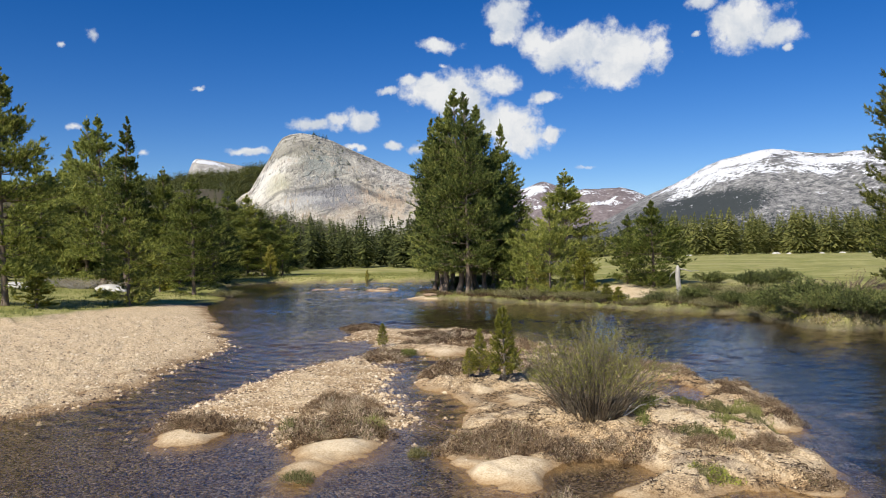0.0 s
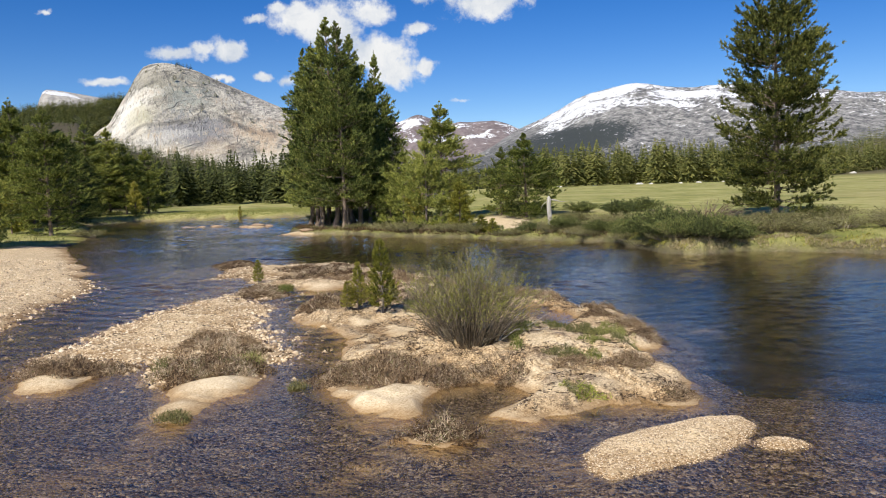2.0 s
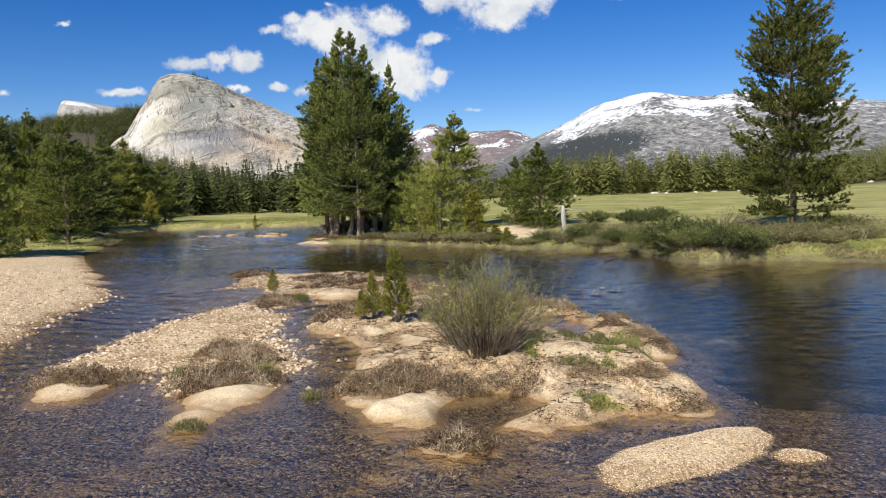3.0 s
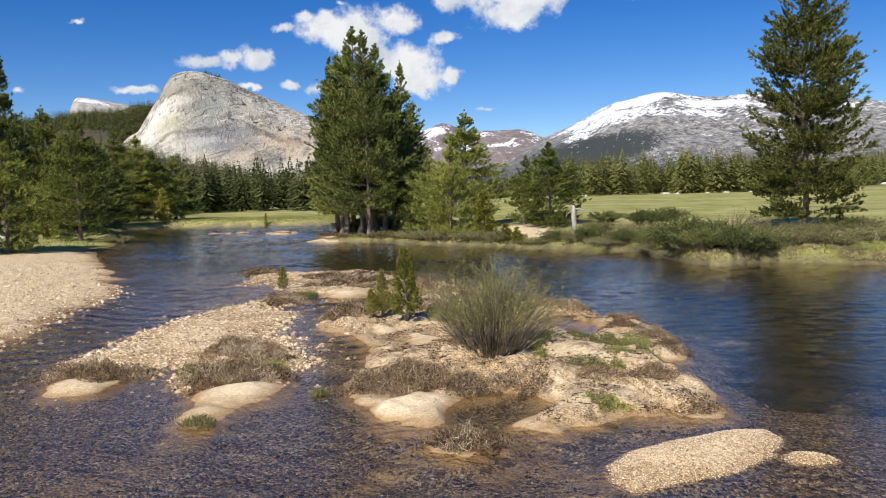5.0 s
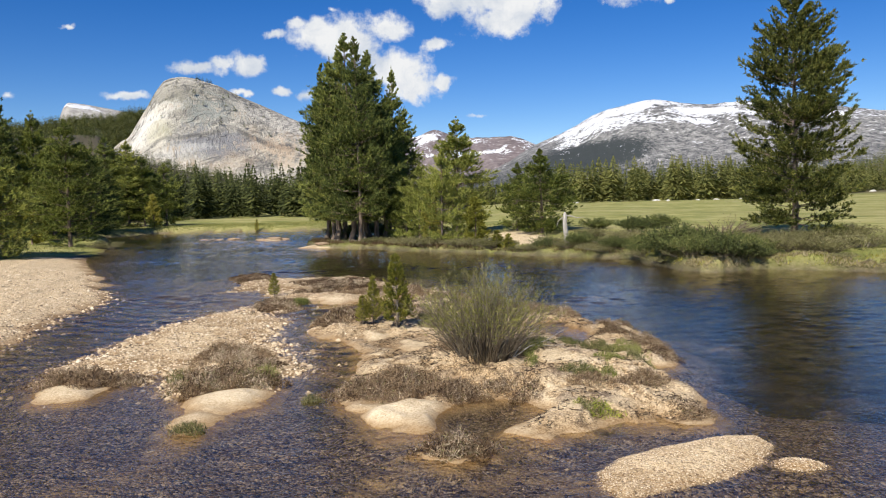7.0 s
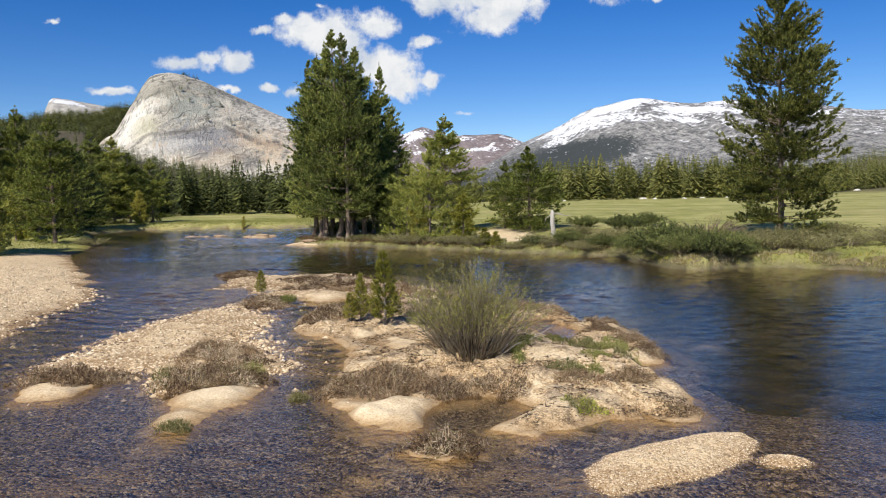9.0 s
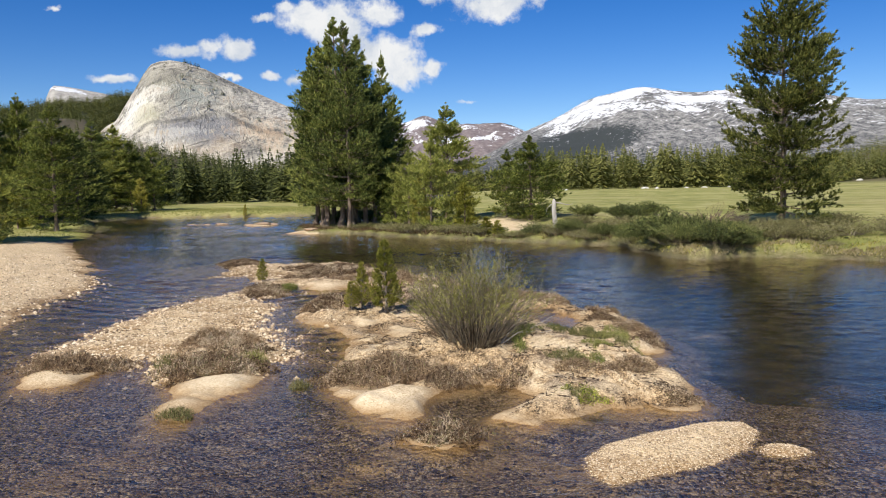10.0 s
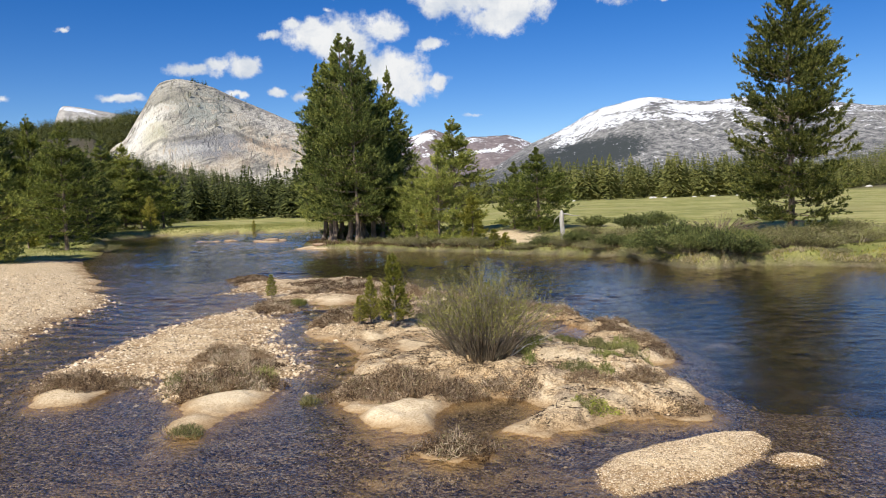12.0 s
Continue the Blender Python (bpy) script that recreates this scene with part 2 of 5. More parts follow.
def leaf_material(name, dark, mid, light, through_light=0.22, patches=1.1, share=0.4):
    m, nt = material(name)
    isl = nt.nodes.new("ShaderNodeNewGeometry").outputs["Random Per Island"]
    patch = tex(nt, coords(nt), patches, 3)
    f = mathn(nt, "ADD", mathn(nt, "MULTIPLY", isl, 1.0 - share), mathn(nt, "MULTIPLY", patch, share))
    rnd = nt.nodes.new("ShaderNodeObjectInfo").outputs["Random"]
    f = mathn(nt, "ADD", f, mathn(nt, "MULTIPLY", mathn(nt, "SUBTRACT", rnd, 0.5), 0.34))
    col = ramp(nt, f, (0.2, dark), (0.5, mid), (0.8, light))
    d = node(nt, "ShaderNodeBsdfPrincipled", Base_Color=col, Roughness=0.65, Specular_IOR_Level=0.25)
    t = node(nt, "ShaderNodeBsdfTranslucent", Color=col)
    mx = node(nt, "ShaderNodeMixShader", i0=through_light, i1=d.outputs[0], i2=t.outputs[0])
    node(nt, "ShaderNodeOutputMaterial", Surface=mx.outputs[0])
    return m

def mottled(name, stops, scale=3.0, stretch=None, rough=0.85, bump=0.5, dist=0.02):
    m, nt = material(name)
    co = coords(nt, stretch)
    a, b = tex(nt, co, scale, 6, 0.62), tex(nt, co, scale * 7, 4, 0.6)
    f = mathn(nt, "ADD", mathn(nt, "MULTIPLY", a, 0.65), mathn(nt, "MULTIPLY", b, 0.35))
    finish(nt, ramp(nt, f, *stops), rough, f, bump, dist, 0.25)
    return m

def oval(nt, co, fx, fz, rx, rz, tilt):
    """1 at the middle of a tilted oval on a mountain's face, falling to 0 at its rim."""
    mv = node(nt, "ShaderNodeMapping", Vector=co)
    mv.vector_type = "TEXTURE"
    mv.inputs["Location"].default_value = (fx, 0, fz)
    mv.inputs["Rotation"].default_value = (0, radians(-tilt), 0)
    mv.inputs["Scale"].default_value = (rx, 1e5, rz)
    ln = node(nt, "ShaderNodeVectorMath", i0=mv.outputs[0])
    ln.operation = "LENGTH"
    return mathn(nt, "SUBTRACT", 1.0, ln.outputs["Value"], True)

def granite_material():
    m, nt = material("dome_granite")
    co = coords(nt)
    w = node(nt, "ShaderNodeTexNoise", Vector=co, Scale=0.012, Detail=4.0).outputs["Color"]
    ws = node(nt, "ShaderNodeVectorMath", i0=w, i1=(30, 30, 25))
    ws.operation = "MULTIPLY"
    wv = node(nt, "ShaderNodeVectorMath", i0=co, i1=ws.outputs[0]).outputs[0]
    def stretched(vec, sc, rot, k, det=6.0, rough=0.68):
        turned = node(nt, "ShaderNodeMapping", Vector=vec)
        turned.inputs["Rotation"].default_value = (0, radians(rot), 0)
        mp = node(nt, "ShaderNodeMapping", Vector=turned.outputs[0])
        mp.inputs["Scale"].default_value = sc
        return tex(nt, mp.outputs[0], k, det, rough)
    def line(n, thin, wide):                    # thin dark joints where the noise crosses its middle
        d = mathn(nt, "ABSOLUTE", mathn(nt, "SUBTRACT", n, 0.5))
        return ramp(nt, d, (thin, (1, 1, 1)), (wide, (0, 0, 0)))
    streak = stretched(co, (1, 0.3, 0.16), 8, 0.15)
    sheet = stretched(wv, (0.16, 0.3, 1.0), 28, 0.07)
    blot = tex(nt, co, 0.011, 6, 0.65)
    grit = tex(nt, co, 0.22, 5, 0.75)
    f = mathn(nt, "ADD", mathn(nt, "MULTIPLY", streak, 0.20), mathn(nt, "ADD", mathn(nt, "MULTIPLY", sheet, 0.32), mathn(nt, "ADD", mathn(nt, "MULTIPLY", blot, 0.28), mathn(nt, "MULTIPLY", grit, 0.20))))
    col = ramp(nt, f, (0.42, (0.13, 0.125, 0.12)), (0.465, (0.30, 0.285, 0.25)), (0.51, (0.52, 0.485, 0.41)), (0.57, (0.72, 0.68, 0.59)))
    edge = mathn(nt, "MULTIPLY", mathn(nt, "SUBTRACT", mathn(nt, "ADD", mathn(nt, "MULTIPLY", streak, 0.5), mathn(nt, "MULTIPLY", blot, 0.5)), 0.5), 4.0)
    def face_tint(fx, fz, rx, rz, tilt, amount, color, base, ragged=1.0):
        k = mathn(nt, "ADD", oval(nt, wv, fx + 15, fz + 12, rx, rz, tilt), mathn(nt, "MULTIPLY", edge, ragged))
        k = ramp(nt, k, (0.2, (0, 0, 0)), (0.65, (1, 1, 1)))
        return mixc(nt, mathn(nt, "MULTIPLY", k, amount), base, color)
    flank = stretched(co, (0.10, 0.3, 1.0), 26, 0.16)
    flank = ramp(nt, flank, (0.42, (0.22, 0.21, 0.20)), (0.50, (0.50, 0.465, 0.41)), (0.58, (0.72, 0.68, 0.60)))
    col = face_tint(-110, 185, 150, 60, -26, 0.75, flank, col, 0.6)
    col = face_tint(-312, 222, 140, 75, 10, 0.7, (0.26, 0.25, 0.20), col)
    col = face_tint(-262, 200, 62, 70, 0, 0.70, (0.27, 0.30, 0.28), col, 1.4)
    # pale left rim: the sunlit side of the dome put into the rock colour
    col = face_tint(-395, 165, 105, 65, 30, 0.85, (0.84, 0.81, 0.74), col)
    col = face_tint(-235, 120, 135, 52, -12, 0.85, (0.22, 0.225, 0.245), col, 1.2)
    col = face_tint(-300, 105, 90, 18, 14, 0.35, (0.82, 0.80, 0.75), col, 1.0)
    col = face_tint(-350, 150, 55, 38, 0, 0.4, (0.42, 0.40, 0.22), col, 1.0)
    col = face_tint(-150, 131, 105, 9, -22, 0.9, (0.13, 0.125, 0.12), col, 0.35)
    col = face_tint(-280, 139, 105, 9, 12, 0.75, (0.17, 0.165, 0.15), col, 0.45)
    col = face_tint(-110, 112, 100, 50, -10, 0.55, (0.60, 0.44, 0.29), col)
    warm = ramp(nt, tex(nt, co, 0.008, 5, 0.6), (0.53, (0, 0, 0)), (0.68, (1, 1, 1)))
    col = mixc(nt, mathn(nt, "MULTIPLY", warm, 0.40), col, (0.52, 0.385, 0.25))
    joints = mathn(nt, "MAXIMUM", line(stretched(wv, (0.3, 0.4, 1.0), 30, 0.010, 4.0, 0.55), 0.003, 0.013),
                   mathn(nt, "MULTIPLY", line(stretched(wv, (1, 0.3, 0.25), 12, 0.016, 4.0, 0.55), 0.003, 0.012), 0.7))
    some = ramp(nt, tex(nt, co, 0.014, 4), (0.42, (0, 0, 0)), (0.54, (1, 1, 1)))
    joints = mathn(nt, "MULTIPLY", joints, some)
    col = mixc(nt, mathn(nt, "MULTIPLY", joints, 0.45), col, (0.11, 0.105, 0.10))
    finish(nt, col, 0.9, mathn(nt, "SUBTRACT", f, mathn(nt, "MULTIPLY", joints, 0.15)), 1.0, 16.0, 0.15)
    return m

def range_material(name, rock_dark, rock_light, snow_from, snow_full, forest_to, patchy=0.5, fields=(), groves=()):
    """Bare rock with lasting snow above and woods on the lower slopes."""
    m, nt = material(name)
    co = coords(nt)
    z = node(nt, "ShaderNodeSeparateXYZ", Vector=co).outputs["Z"]
    n1 = tex(nt, co, 0.0055, 6, 0.62)
    mp = node(nt, "ShaderNodeMapping", Vector=co)
    mp.inputs["Scale"].default_value = (1.0, 1.0, 0.35)
    n2 = tex(nt, mp.outputs[0], 0.032, 7, 0.72)
    n3 = tex(nt, co, 0.085, 4, 0.7)
    rock = ramp(nt, mathn(nt, "ADD", mathn(nt, "MULTIPLY", n2, 0.6), mathn(nt, "MULTIPLY", n3, 0.4)), (0.42, rock_dark), (0.58, rock_light))
    zs = mathn(nt, "DIVIDE", mathn(nt, "SUBTRACT", z, snow_from), snow_full - snow_from)
    s = mathn(nt, "ADD", zs, mathn(nt, "ADD", mathn(nt, "MULTIPLY", mathn(nt, "SUBTRACT", mathn(nt, "ADD", mathn(nt, "MULTIPLY", n2, 0.6), mathn(nt, "MULTIPLY", n3, 0.4)), 0.5), 9.0 * patchy),
                                   mathn(nt, "MULTIPLY", mathn(nt, "SUBTRACT", n1, 0.5), 5.0 * patchy)))
    for fx, fz_, rx, rz, tilt, gain in fields:   # lasting snowfields: place, half sizes, tilt, strength
        s = mathn(nt, "ADD", s, mathn(nt, "MULTIPLY", oval(nt, co, fx, fz_, rx, rz, tilt), gain))
    snow = ramp(nt, s, (0.45, (0, 0, 0)), (0.58, (1, 1, 1)))
    fz = mathn(nt, "DIVIDE", mathn(nt, "SUBTRACT", forest_to, z), 130.0)
    for fx, fz_, rx, rz, tilt, gain in groves:   # woods climbing higher: place, half sizes, tilt, strength
        fz = mathn(nt, "ADD", fz, mathn(nt, "MULTIPLY", oval(nt, co, fx, fz_, rx, rz, tilt), gain))
    fs = ramp(nt, mathn(nt, "ADD", fz, mathn(nt, "MULTIPLY", mathn(nt, "SUBTRACT", n3, 0.5), 6.0)), (0.4, (0, 0, 0)), (0.6, (1, 1, 1)))
    col = mixc(nt, fs, rock, (0.062, 0.072, 0.074))
    col = mixc(nt, snow, col, (0.86, 0.88, 0.92))
    finish(nt, col, 0.9, mathn(nt, "ADD", n2, n3), 0.7, 20.0, 0.1)
    return m

GROUND, WATER = ground_material(), water_material()
# patchy needle tones also paint sunlit tufts and the dark gaps between them
NEEDLE = leaf_material("pine_needles", (0.026, 0.042, 0.011), (0.185, 0.225, 0.056), (0.52, 0.53, 0.14), 0.30, 2.4, 0.5)
NEEDLE_YOUNG = leaf_material("young_pine_needles", (0.11, 0.125, 0.018), (0.32, 0.31, 0.05), (0.54, 0.48, 0.12), 0.3)
NEEDLE_DARK = leaf_material("dark_pine_needles", (0.022, 0.034, 0.009), (0.125, 0.142, 0.034), (0.37, 0.36, 0.09), 0.28, 2.4, 0.5)
NEEDLE_MID = leaf_material("bright_pine_needles", (0.05, 0.072, 0.015), (0.25, 0.285, 0.062), (0.54, 0.53, 0.135), 0.30, 2.4, 0.5)
NEEDLE_FAR = leaf_material("far_pine_needles", (0.038, 0.052, 0.018), (0.13, 0.148, 0.045), (0.28, 0.275, 0.085), 0.3, 0.22, 0.62)
WILLOW = leaf_material("willow_leaves", (0.14, 0.145, 0.035), (0.33, 0.32, 0.085), (0.52, 0.48, 0.17), 0.3)
SHRUB = leaf_material("shrub_leaves", (0.035, 0.048, 0.015), (0.115, 0.14, 0.04), (0.26, 0.27, 0.085), 0.2)
# brown heath, its dark stop deepened to paint the shade beneath the mats
HEATH = leaf_material("heath_leaves", (0.05, 0.030, 0.017), (0.18, 0.115, 0.065), (0.36, 0.26, 0.155), 0.15)
HEATH_TIP = leaf_material("heath_twigs", (0.15, 0.10, 0.062), (0.37, 0.27, 0.175), (0.68, 0.56, 0.40), 0.1)
HEATH_GREEN = leaf_material("heath_green", (0.10, 0.10, 0.035), (0.21, 0.20, 0.08), (0.36, 0.33, 0.16), 0.2)
GRASS = leaf_material("grass_blades", (0.11, 0.13, 0.03), (0.21, 0.23, 0.06), (0.36, 0.34, 0.12))
STRAW = leaf_material("dry_grass", (0.20, 0.16, 0.08), (0.34, 0.28, 0.15), (0.48, 0.41, 0.25), 0.2)
BARK = mottled("pine_bark", ((0.3, (0.08, 0.058, 0.044)), (0.5, (0.20, 0.15, 0.115)), (0.7, (0.36, 0.29, 0.23))), 5, (1, 1, 0.3))
TWIG = mottled("grey_twigs", ((0.3, (0.12, 0.10, 0.075)), (0.5, (0.24, 0.205, 0.16)), (0.7, (0.38, 0.33, 0.27))), 9)
WILLOW_STEM = mottled("willow_stems", ((0.3, (0.07, 0.055, 0.035)), (0.5, (0.15, 0.12, 0.08)), (0.7, (0.26, 0.22, 0.16))), 9)
DEADWOOD = mottled("weathered_wood", ((0.3, (0.22, 0.20, 0.18)), (0.5, (0.42, 0.39, 0.35)), (0.7, (0.60, 0.57, 0.52))), 6, (1, 1, 0.2))
ROCK = mottled("tan_boulder", ((0.3, (0.18, 0.12, 0.08)), (0.5, (0.34, 0.245, 0.165)), (0.72, (0.50, 0.39, 0.28))), 2.2)
PALE_ROCK = mottled("pale_granite", ((0.3, (0.36, 0.34, 0.31)), (0.5, (0.56, 0.54, 0.50)), (0.72, (0.70, 0.68, 0.64))), 1.5)

# ---------------------------------------------------------------- the lie of the land
LEFT_LAND = [(-9, 12.6), (-8.4, 14.3), (-7.7, 15.5), (-7.25, 17.1), (-7.05, 20.1), (-7.0, 25.5), (-9.3, 32.5), (-13.2, 43.4), (-13.7, 46),
             (-15.5, 56.5), (-20.8, 75), (-18, 81.6), (-13, 81), (-2.5, 77.8), (3, 85), (10, 130), (20, 210),
             (0, 6000), (-6000, 6000), (-6000, -6000), (0, -6000), (-40, -60), (-30, -10), (-16, 7)]
RIGHT_LAND = [(60, -30), (26, 16), (20.0, 22.5), (19.0, 24.8), (18.0, 26.0), (15.9, 27.6), (13.9, 26.9), (12.9, 28.2), (13.2, 33), (11.2, 36.2),
              (8.9, 38.5), (7.5, 40.3), (3.7, 44.3), (1.3, 48.3), (-1.5, 50), (-1.8, 54), (-0.9, 56.3), (4, 62), (10, 80), (20, 130),
              (35, 210), (6000, 6000), (6000, -6000), (60, -6000)]
GRAVEL_BAR = [(-9, 12.6), (-8.4, 14.3), (-7.7, 15.5), (-7.25, 17.1), (-7.05, 20.1), (-7.0, 25.5), (-9.3, 32.5), (-13.2, 43.4), (-13.9, 46.2),
              (-16, 45.6), (-17.5, 41.6), (-17.8, 35.6), (-18.6, 31), (-24, 25), (-34, 16), (-30, 2), (-16, 7)]
GRAVEL_ISLE = [(-4.7, 13.5), (-5.0, 14.6), (-4.95, 15.6), (-4.6, 17.3), (-4.3, 19.4), (-3.3, 21.6), (-2.6, 22.5), (-1.9, 21.6), (-1.3, 20.0), (-1.25, 17.5),
               (-0.95, 15.5), (-0.45, 14.2), (-0.5, 13.3), (-1.05, 12.9), (-1.1, 12.2), (-2.3, 11.9), (-2.8, 12.6), (-3.1, 13.7), (-3.9, 13.9)]
UPPER_ISLE = [(-4.2, 26.2), (-3.6, 28.6), (-4.2, 31.2), (-2.8, 32.6), (-1.9, 30.4), (-1.0, 30.1), (0.9, 30.5), (2.5, 26.0), (4.0, 23.2), (2.2, 22.9),
              (0.5, 23.0), (-0.9, 23.1), (-1.0, 23.3), (-1.4, 21.3), (-2.3, 21.9), (-2.2, 24.0), (-2.6, 26.2)]
MAIN_ISLE = [(-0.63, 19.6), (-0.61, 17.65), (-0.13, 16.5), (0.32, 15.6), (0.38, 14.0), (0.15, 12.6), (-0.05, 11.6), (0.25, 11.0), (0.45, 10.9), (1.4, 10.8), (1.6, 11.0),
             (2.3, 11.1), (2.7, 10.75), (2.95, 10.45), (2.5, 9.95), (2.2, 9.5), (2.65, 9.2), (3.4, 9.3), (4.2, 9.42), (4.72, 9.4), (4.95, 9.75), (5.2, 10.7),
             (5.25, 11.2), (5.22, 12.2), (5.38, 12.7), (5.75, 12.75), (6.2, 13.9), (6.3, 14.75), (6.0, 15.15), (6.5, 16.05), (5.75, 16.95), (5.85, 18.4),
             (5.65, 19.6), (4.9, 20.2), (4.2, 22.4), (3.0, 22.5), (2.2, 22.2), (0.76, 20.8)]
NEAR_BAR = [(2.67, 7.95), (2.60, 7.45), (2.75, 7.15), (3.26, 7.32), (3.97, 7.56), (4.57, 7.94), (4.97, 8.45), (4.99, 8.8), (4.66, 8.86), (3.71, 8.62), (3.07, 8.36)]
# sand mounds: x, y, half width, half depth, height
MOUNDS = [(-4.17, 12.95, 0.52, 0.60, 0.16), (-1.72, 12.1, 0.66, 0.62, 0.18), (-1.90, 11.1, 0.34, 0.75, 0.08), (0.85, 10.75, 0.58, 0.72, 0.23),
          (0.62, 16.7, 0.46, 0.70, 0.24), (1.45, 15.6, 0.60, 0.80, 0.17), (0.75, 15.0, 0.40, 0.50, 0.10), (0.15, 23.8, 0.85, 1.2, 0.22),
          (2.2, 21.1, 0.42, 0.6, 0.18), (2.95, 20.9, 0.50, 0.6, 0.18), (3.78, 12.6, 0.34, 0.60, 0.36), (3.15, 11.6, 0.30, 0.65, 0.22),
          (2.9, 13.6, 0.50, 0.6, 0.32), (2.75, 9.65, 0.52, 0.36, 0.11), (4.3, 10.2, 0.50, 0.45, 0.15), (4.75, 11.3, 0.36, 0.6, 0.22),
          (-1.36, 14.6, 0.28, 0.35, 0.14), (-2.4, 15.3, 0.22, 0.35, 0.12), (1.3, 8.95, 0.36, 0.20, 0.0), (-1.28, 50.5, 1.0, 1.4, 0.2)]
# hollows that hold water inside the islets: x, y, half width, half depth, depth
HOLLOWS = [(4.65, 16.3, 0.6, 1.1, 0.42), (-0.3, 21.4, 0.75, 1.1, 0.3), (5.0, 17.4, 0.5, 0.3, 0.2)]
SHOALS = [(-10.0, 64.5, 1.7, 1.1, 0.03), (-8.0, 63.8, 1.1, 0.9, 0.06), (-5.0, 61.0, 1.6, 1.2, 0.14)]
# silt trailing under water: ends and half width
SILT = [((-3.6, 8.2), (-2.6, 9.0), 0.45), ((-2.6, 9.0), (-1.8, 10.6), 0.40), ((-0.25, 8.2), (0.65, 8.8), 0.20), ((0.65, 8.8), (1.05, 9.25), 0.26),
        ((1.5, 8.1), (2.1, 8.45), 0.22), ((2.1, 8.45), (2.45, 7.5), 0.30), ((2.2, 9.2), (2.5, 10.3), 0.42), ((-3.4, 23.2), (-3.0, 25.6), 0.9)]
HILL_AZ = [-180, -100, -60, -30, -21, -18, -15.6, -14.6, -12.5, -8.8, -6, -1.5, 4, 20, 32.5, 35, 38, 50, 100, 180]
HILL_H = [10, 30, 60, 66, 68, 71, 72, 55, 46, 33, 22, 12, 5, 4, 8, 22, 32, 40, 30, 10]

def shore(d, h, w, under=0.35):
    """Height of a bank by the distance from its waterline."""
    return np.where(d > 0, h * (1 - np.exp(-np.maximum(d, 0) / w)), np.minimum(h / w, under) * d)

def land(x, y):
    """Height and surface shares of the ground at x, y."""
    x, y = np.asarray(x, float), np.asarray(y, float)
    r, az = np.hypot(x, y), np.degrees(np.arctan2(x, y))
    n1, n2 = fbm(x / 1.6, y / 1.6, 3), fbm(x / 1.6, y / 1.6, 23)
    n3 = fbm(x / 0.5, y / 0.5, 51, 3)
    n4 = fbm(x / 0.5, y / 0.5, 58, 3)
    near = smooth(120, 60, r)
    wx, wy = x + 0.45 * n1 * near, y + 0.55 * n2 * near
    bx, by = x + 0.6 * n1 * near, y + 0.6 * n2 * near
    dl, dr, db = inside(LEFT_LAND, bx, by), inside(RIGHT_LAND, bx, by), inside(GRAVEL_BAR, bx, by)
    di, du = inside(GRAVEL_ISLE, wx, wy), inside(UPPER_ISLE, wx, wy)
    dm = inside(MAIN_ISLE, x + 0.22 * n1 + 0.16 * n3, y + 0.30 * n2 + 0.20 * n4)
    dn = inside(NEAR_BAR, x + 0.12 * n1, y + 0.12 * n2)
    dn2 = 0.27 - np.hypot((x - 4.90 + 0.2 * n1) / 1.0, (y - 7.78 + 0.2 * n2) / 0.85)
    offshore = -np.max([dl, dr, di, du, dm, dn, dn2], axis=0)
    bed = -0.15 - 0.50 * smooth(0.2, 6.0, offshore) - 0.25 * smooth(4, 9, offshore) + 0.05 * n1
    bed = bed - 0.6 * smooth(-5, -0.3, dr) * smooth(0.5, 3, -np.max([di, du, dm], axis=0))
    bed = bed - 0.45 * smooth(0.25, 1.3, offshore) * smooth(4.6, 5.6, x) * smooth(9.6, 11.5, y)
    zl = np.maximum(shore(dl, 0.30, 2.2) + 0.45 * smooth(3, 14, dl - np.maximum(db, 0)) * (db < 0.5), shore(db, 0.32, 2.0, 0.10) + 0.02 * n3)
    zl = np.where(y > 60, shore(dl, 0.5, 0.7), zl)
    zr = shore(dr, 0.24 + 0.22 * smooth(9, 13, x), 0.14, 1.6) + 0.48 * smooth(1, 12, dr) + 0.34 * smooth(0.0, 0.5, dr) * smooth(4.5, 1.5, dr) * smooth(2, 8, x) * fbm(x / 0.9, y / 0.9, 97, 3)
    zi = shore(di, 0.10, 0.9, 0.06) * (1 + 0.8 * n1) + 0.05 * n3 - 0.015
    zu = shore(du, 0.11, 0.6, 0.15) * (1 + 1.0 * n1) + 0.08 * n2 + 0.04 * n3 - 0.02
    # the islet: eroded ledges and clods round a low hummock
    t1, t2 = fbm(x / 0.75 + 7, y / 0.95, 33, 4), fbm(x / 0.42, y / 0.6 + 3, 37, 3)
    ledge = smooth(-0.10, -0.03, t1) * 0.55 + smooth(0.12, 0.18, t1) * 0.45
    crumb = smooth(0.02, 0.10, t2)
    hump = np.exp(-(((x - 3.7) / 1.5) ** 2 + ((y - 12.2) / 1.9) ** 2))
    zm = shore(dm, 0.11, 0.25, 0.42) + smooth(0.05, 0.4, dm) * (0.10 * ledge + 0.035 * crumb + 0.19 * hump - 0.05) + 0.03 * n4
    worn = np.exp(-(((x - 2.1) / 0.75) ** 2 + ((y - 12.3) / 0.9) ** 2)) + 0.8 * np.exp(-(((x - 1.7) / 0.7) ** 2 + ((y - 14.3) / 0.9) ** 2)) + 1.1 * np.exp(-(((x - 2.1) / 0.8) ** 2 + ((y - 11.2) / 0.35) ** 2)) + 0.8 * np.exp(-(((x - 3.9) / 0.8) ** 2 + ((y - 9.75) / 0.3) ** 2))
    zm = zm - 0.06 * worn * (1 - ledge) + 0.05 * worn * crumb
    for hx, hy, a, b, dp in HOLLOWS:
        k = smooth(1.25, 0.6, np.hypot((wx - hx) / a, (wy - hy) / b))
        zm, zu = zm - dp * k, zu - dp * k
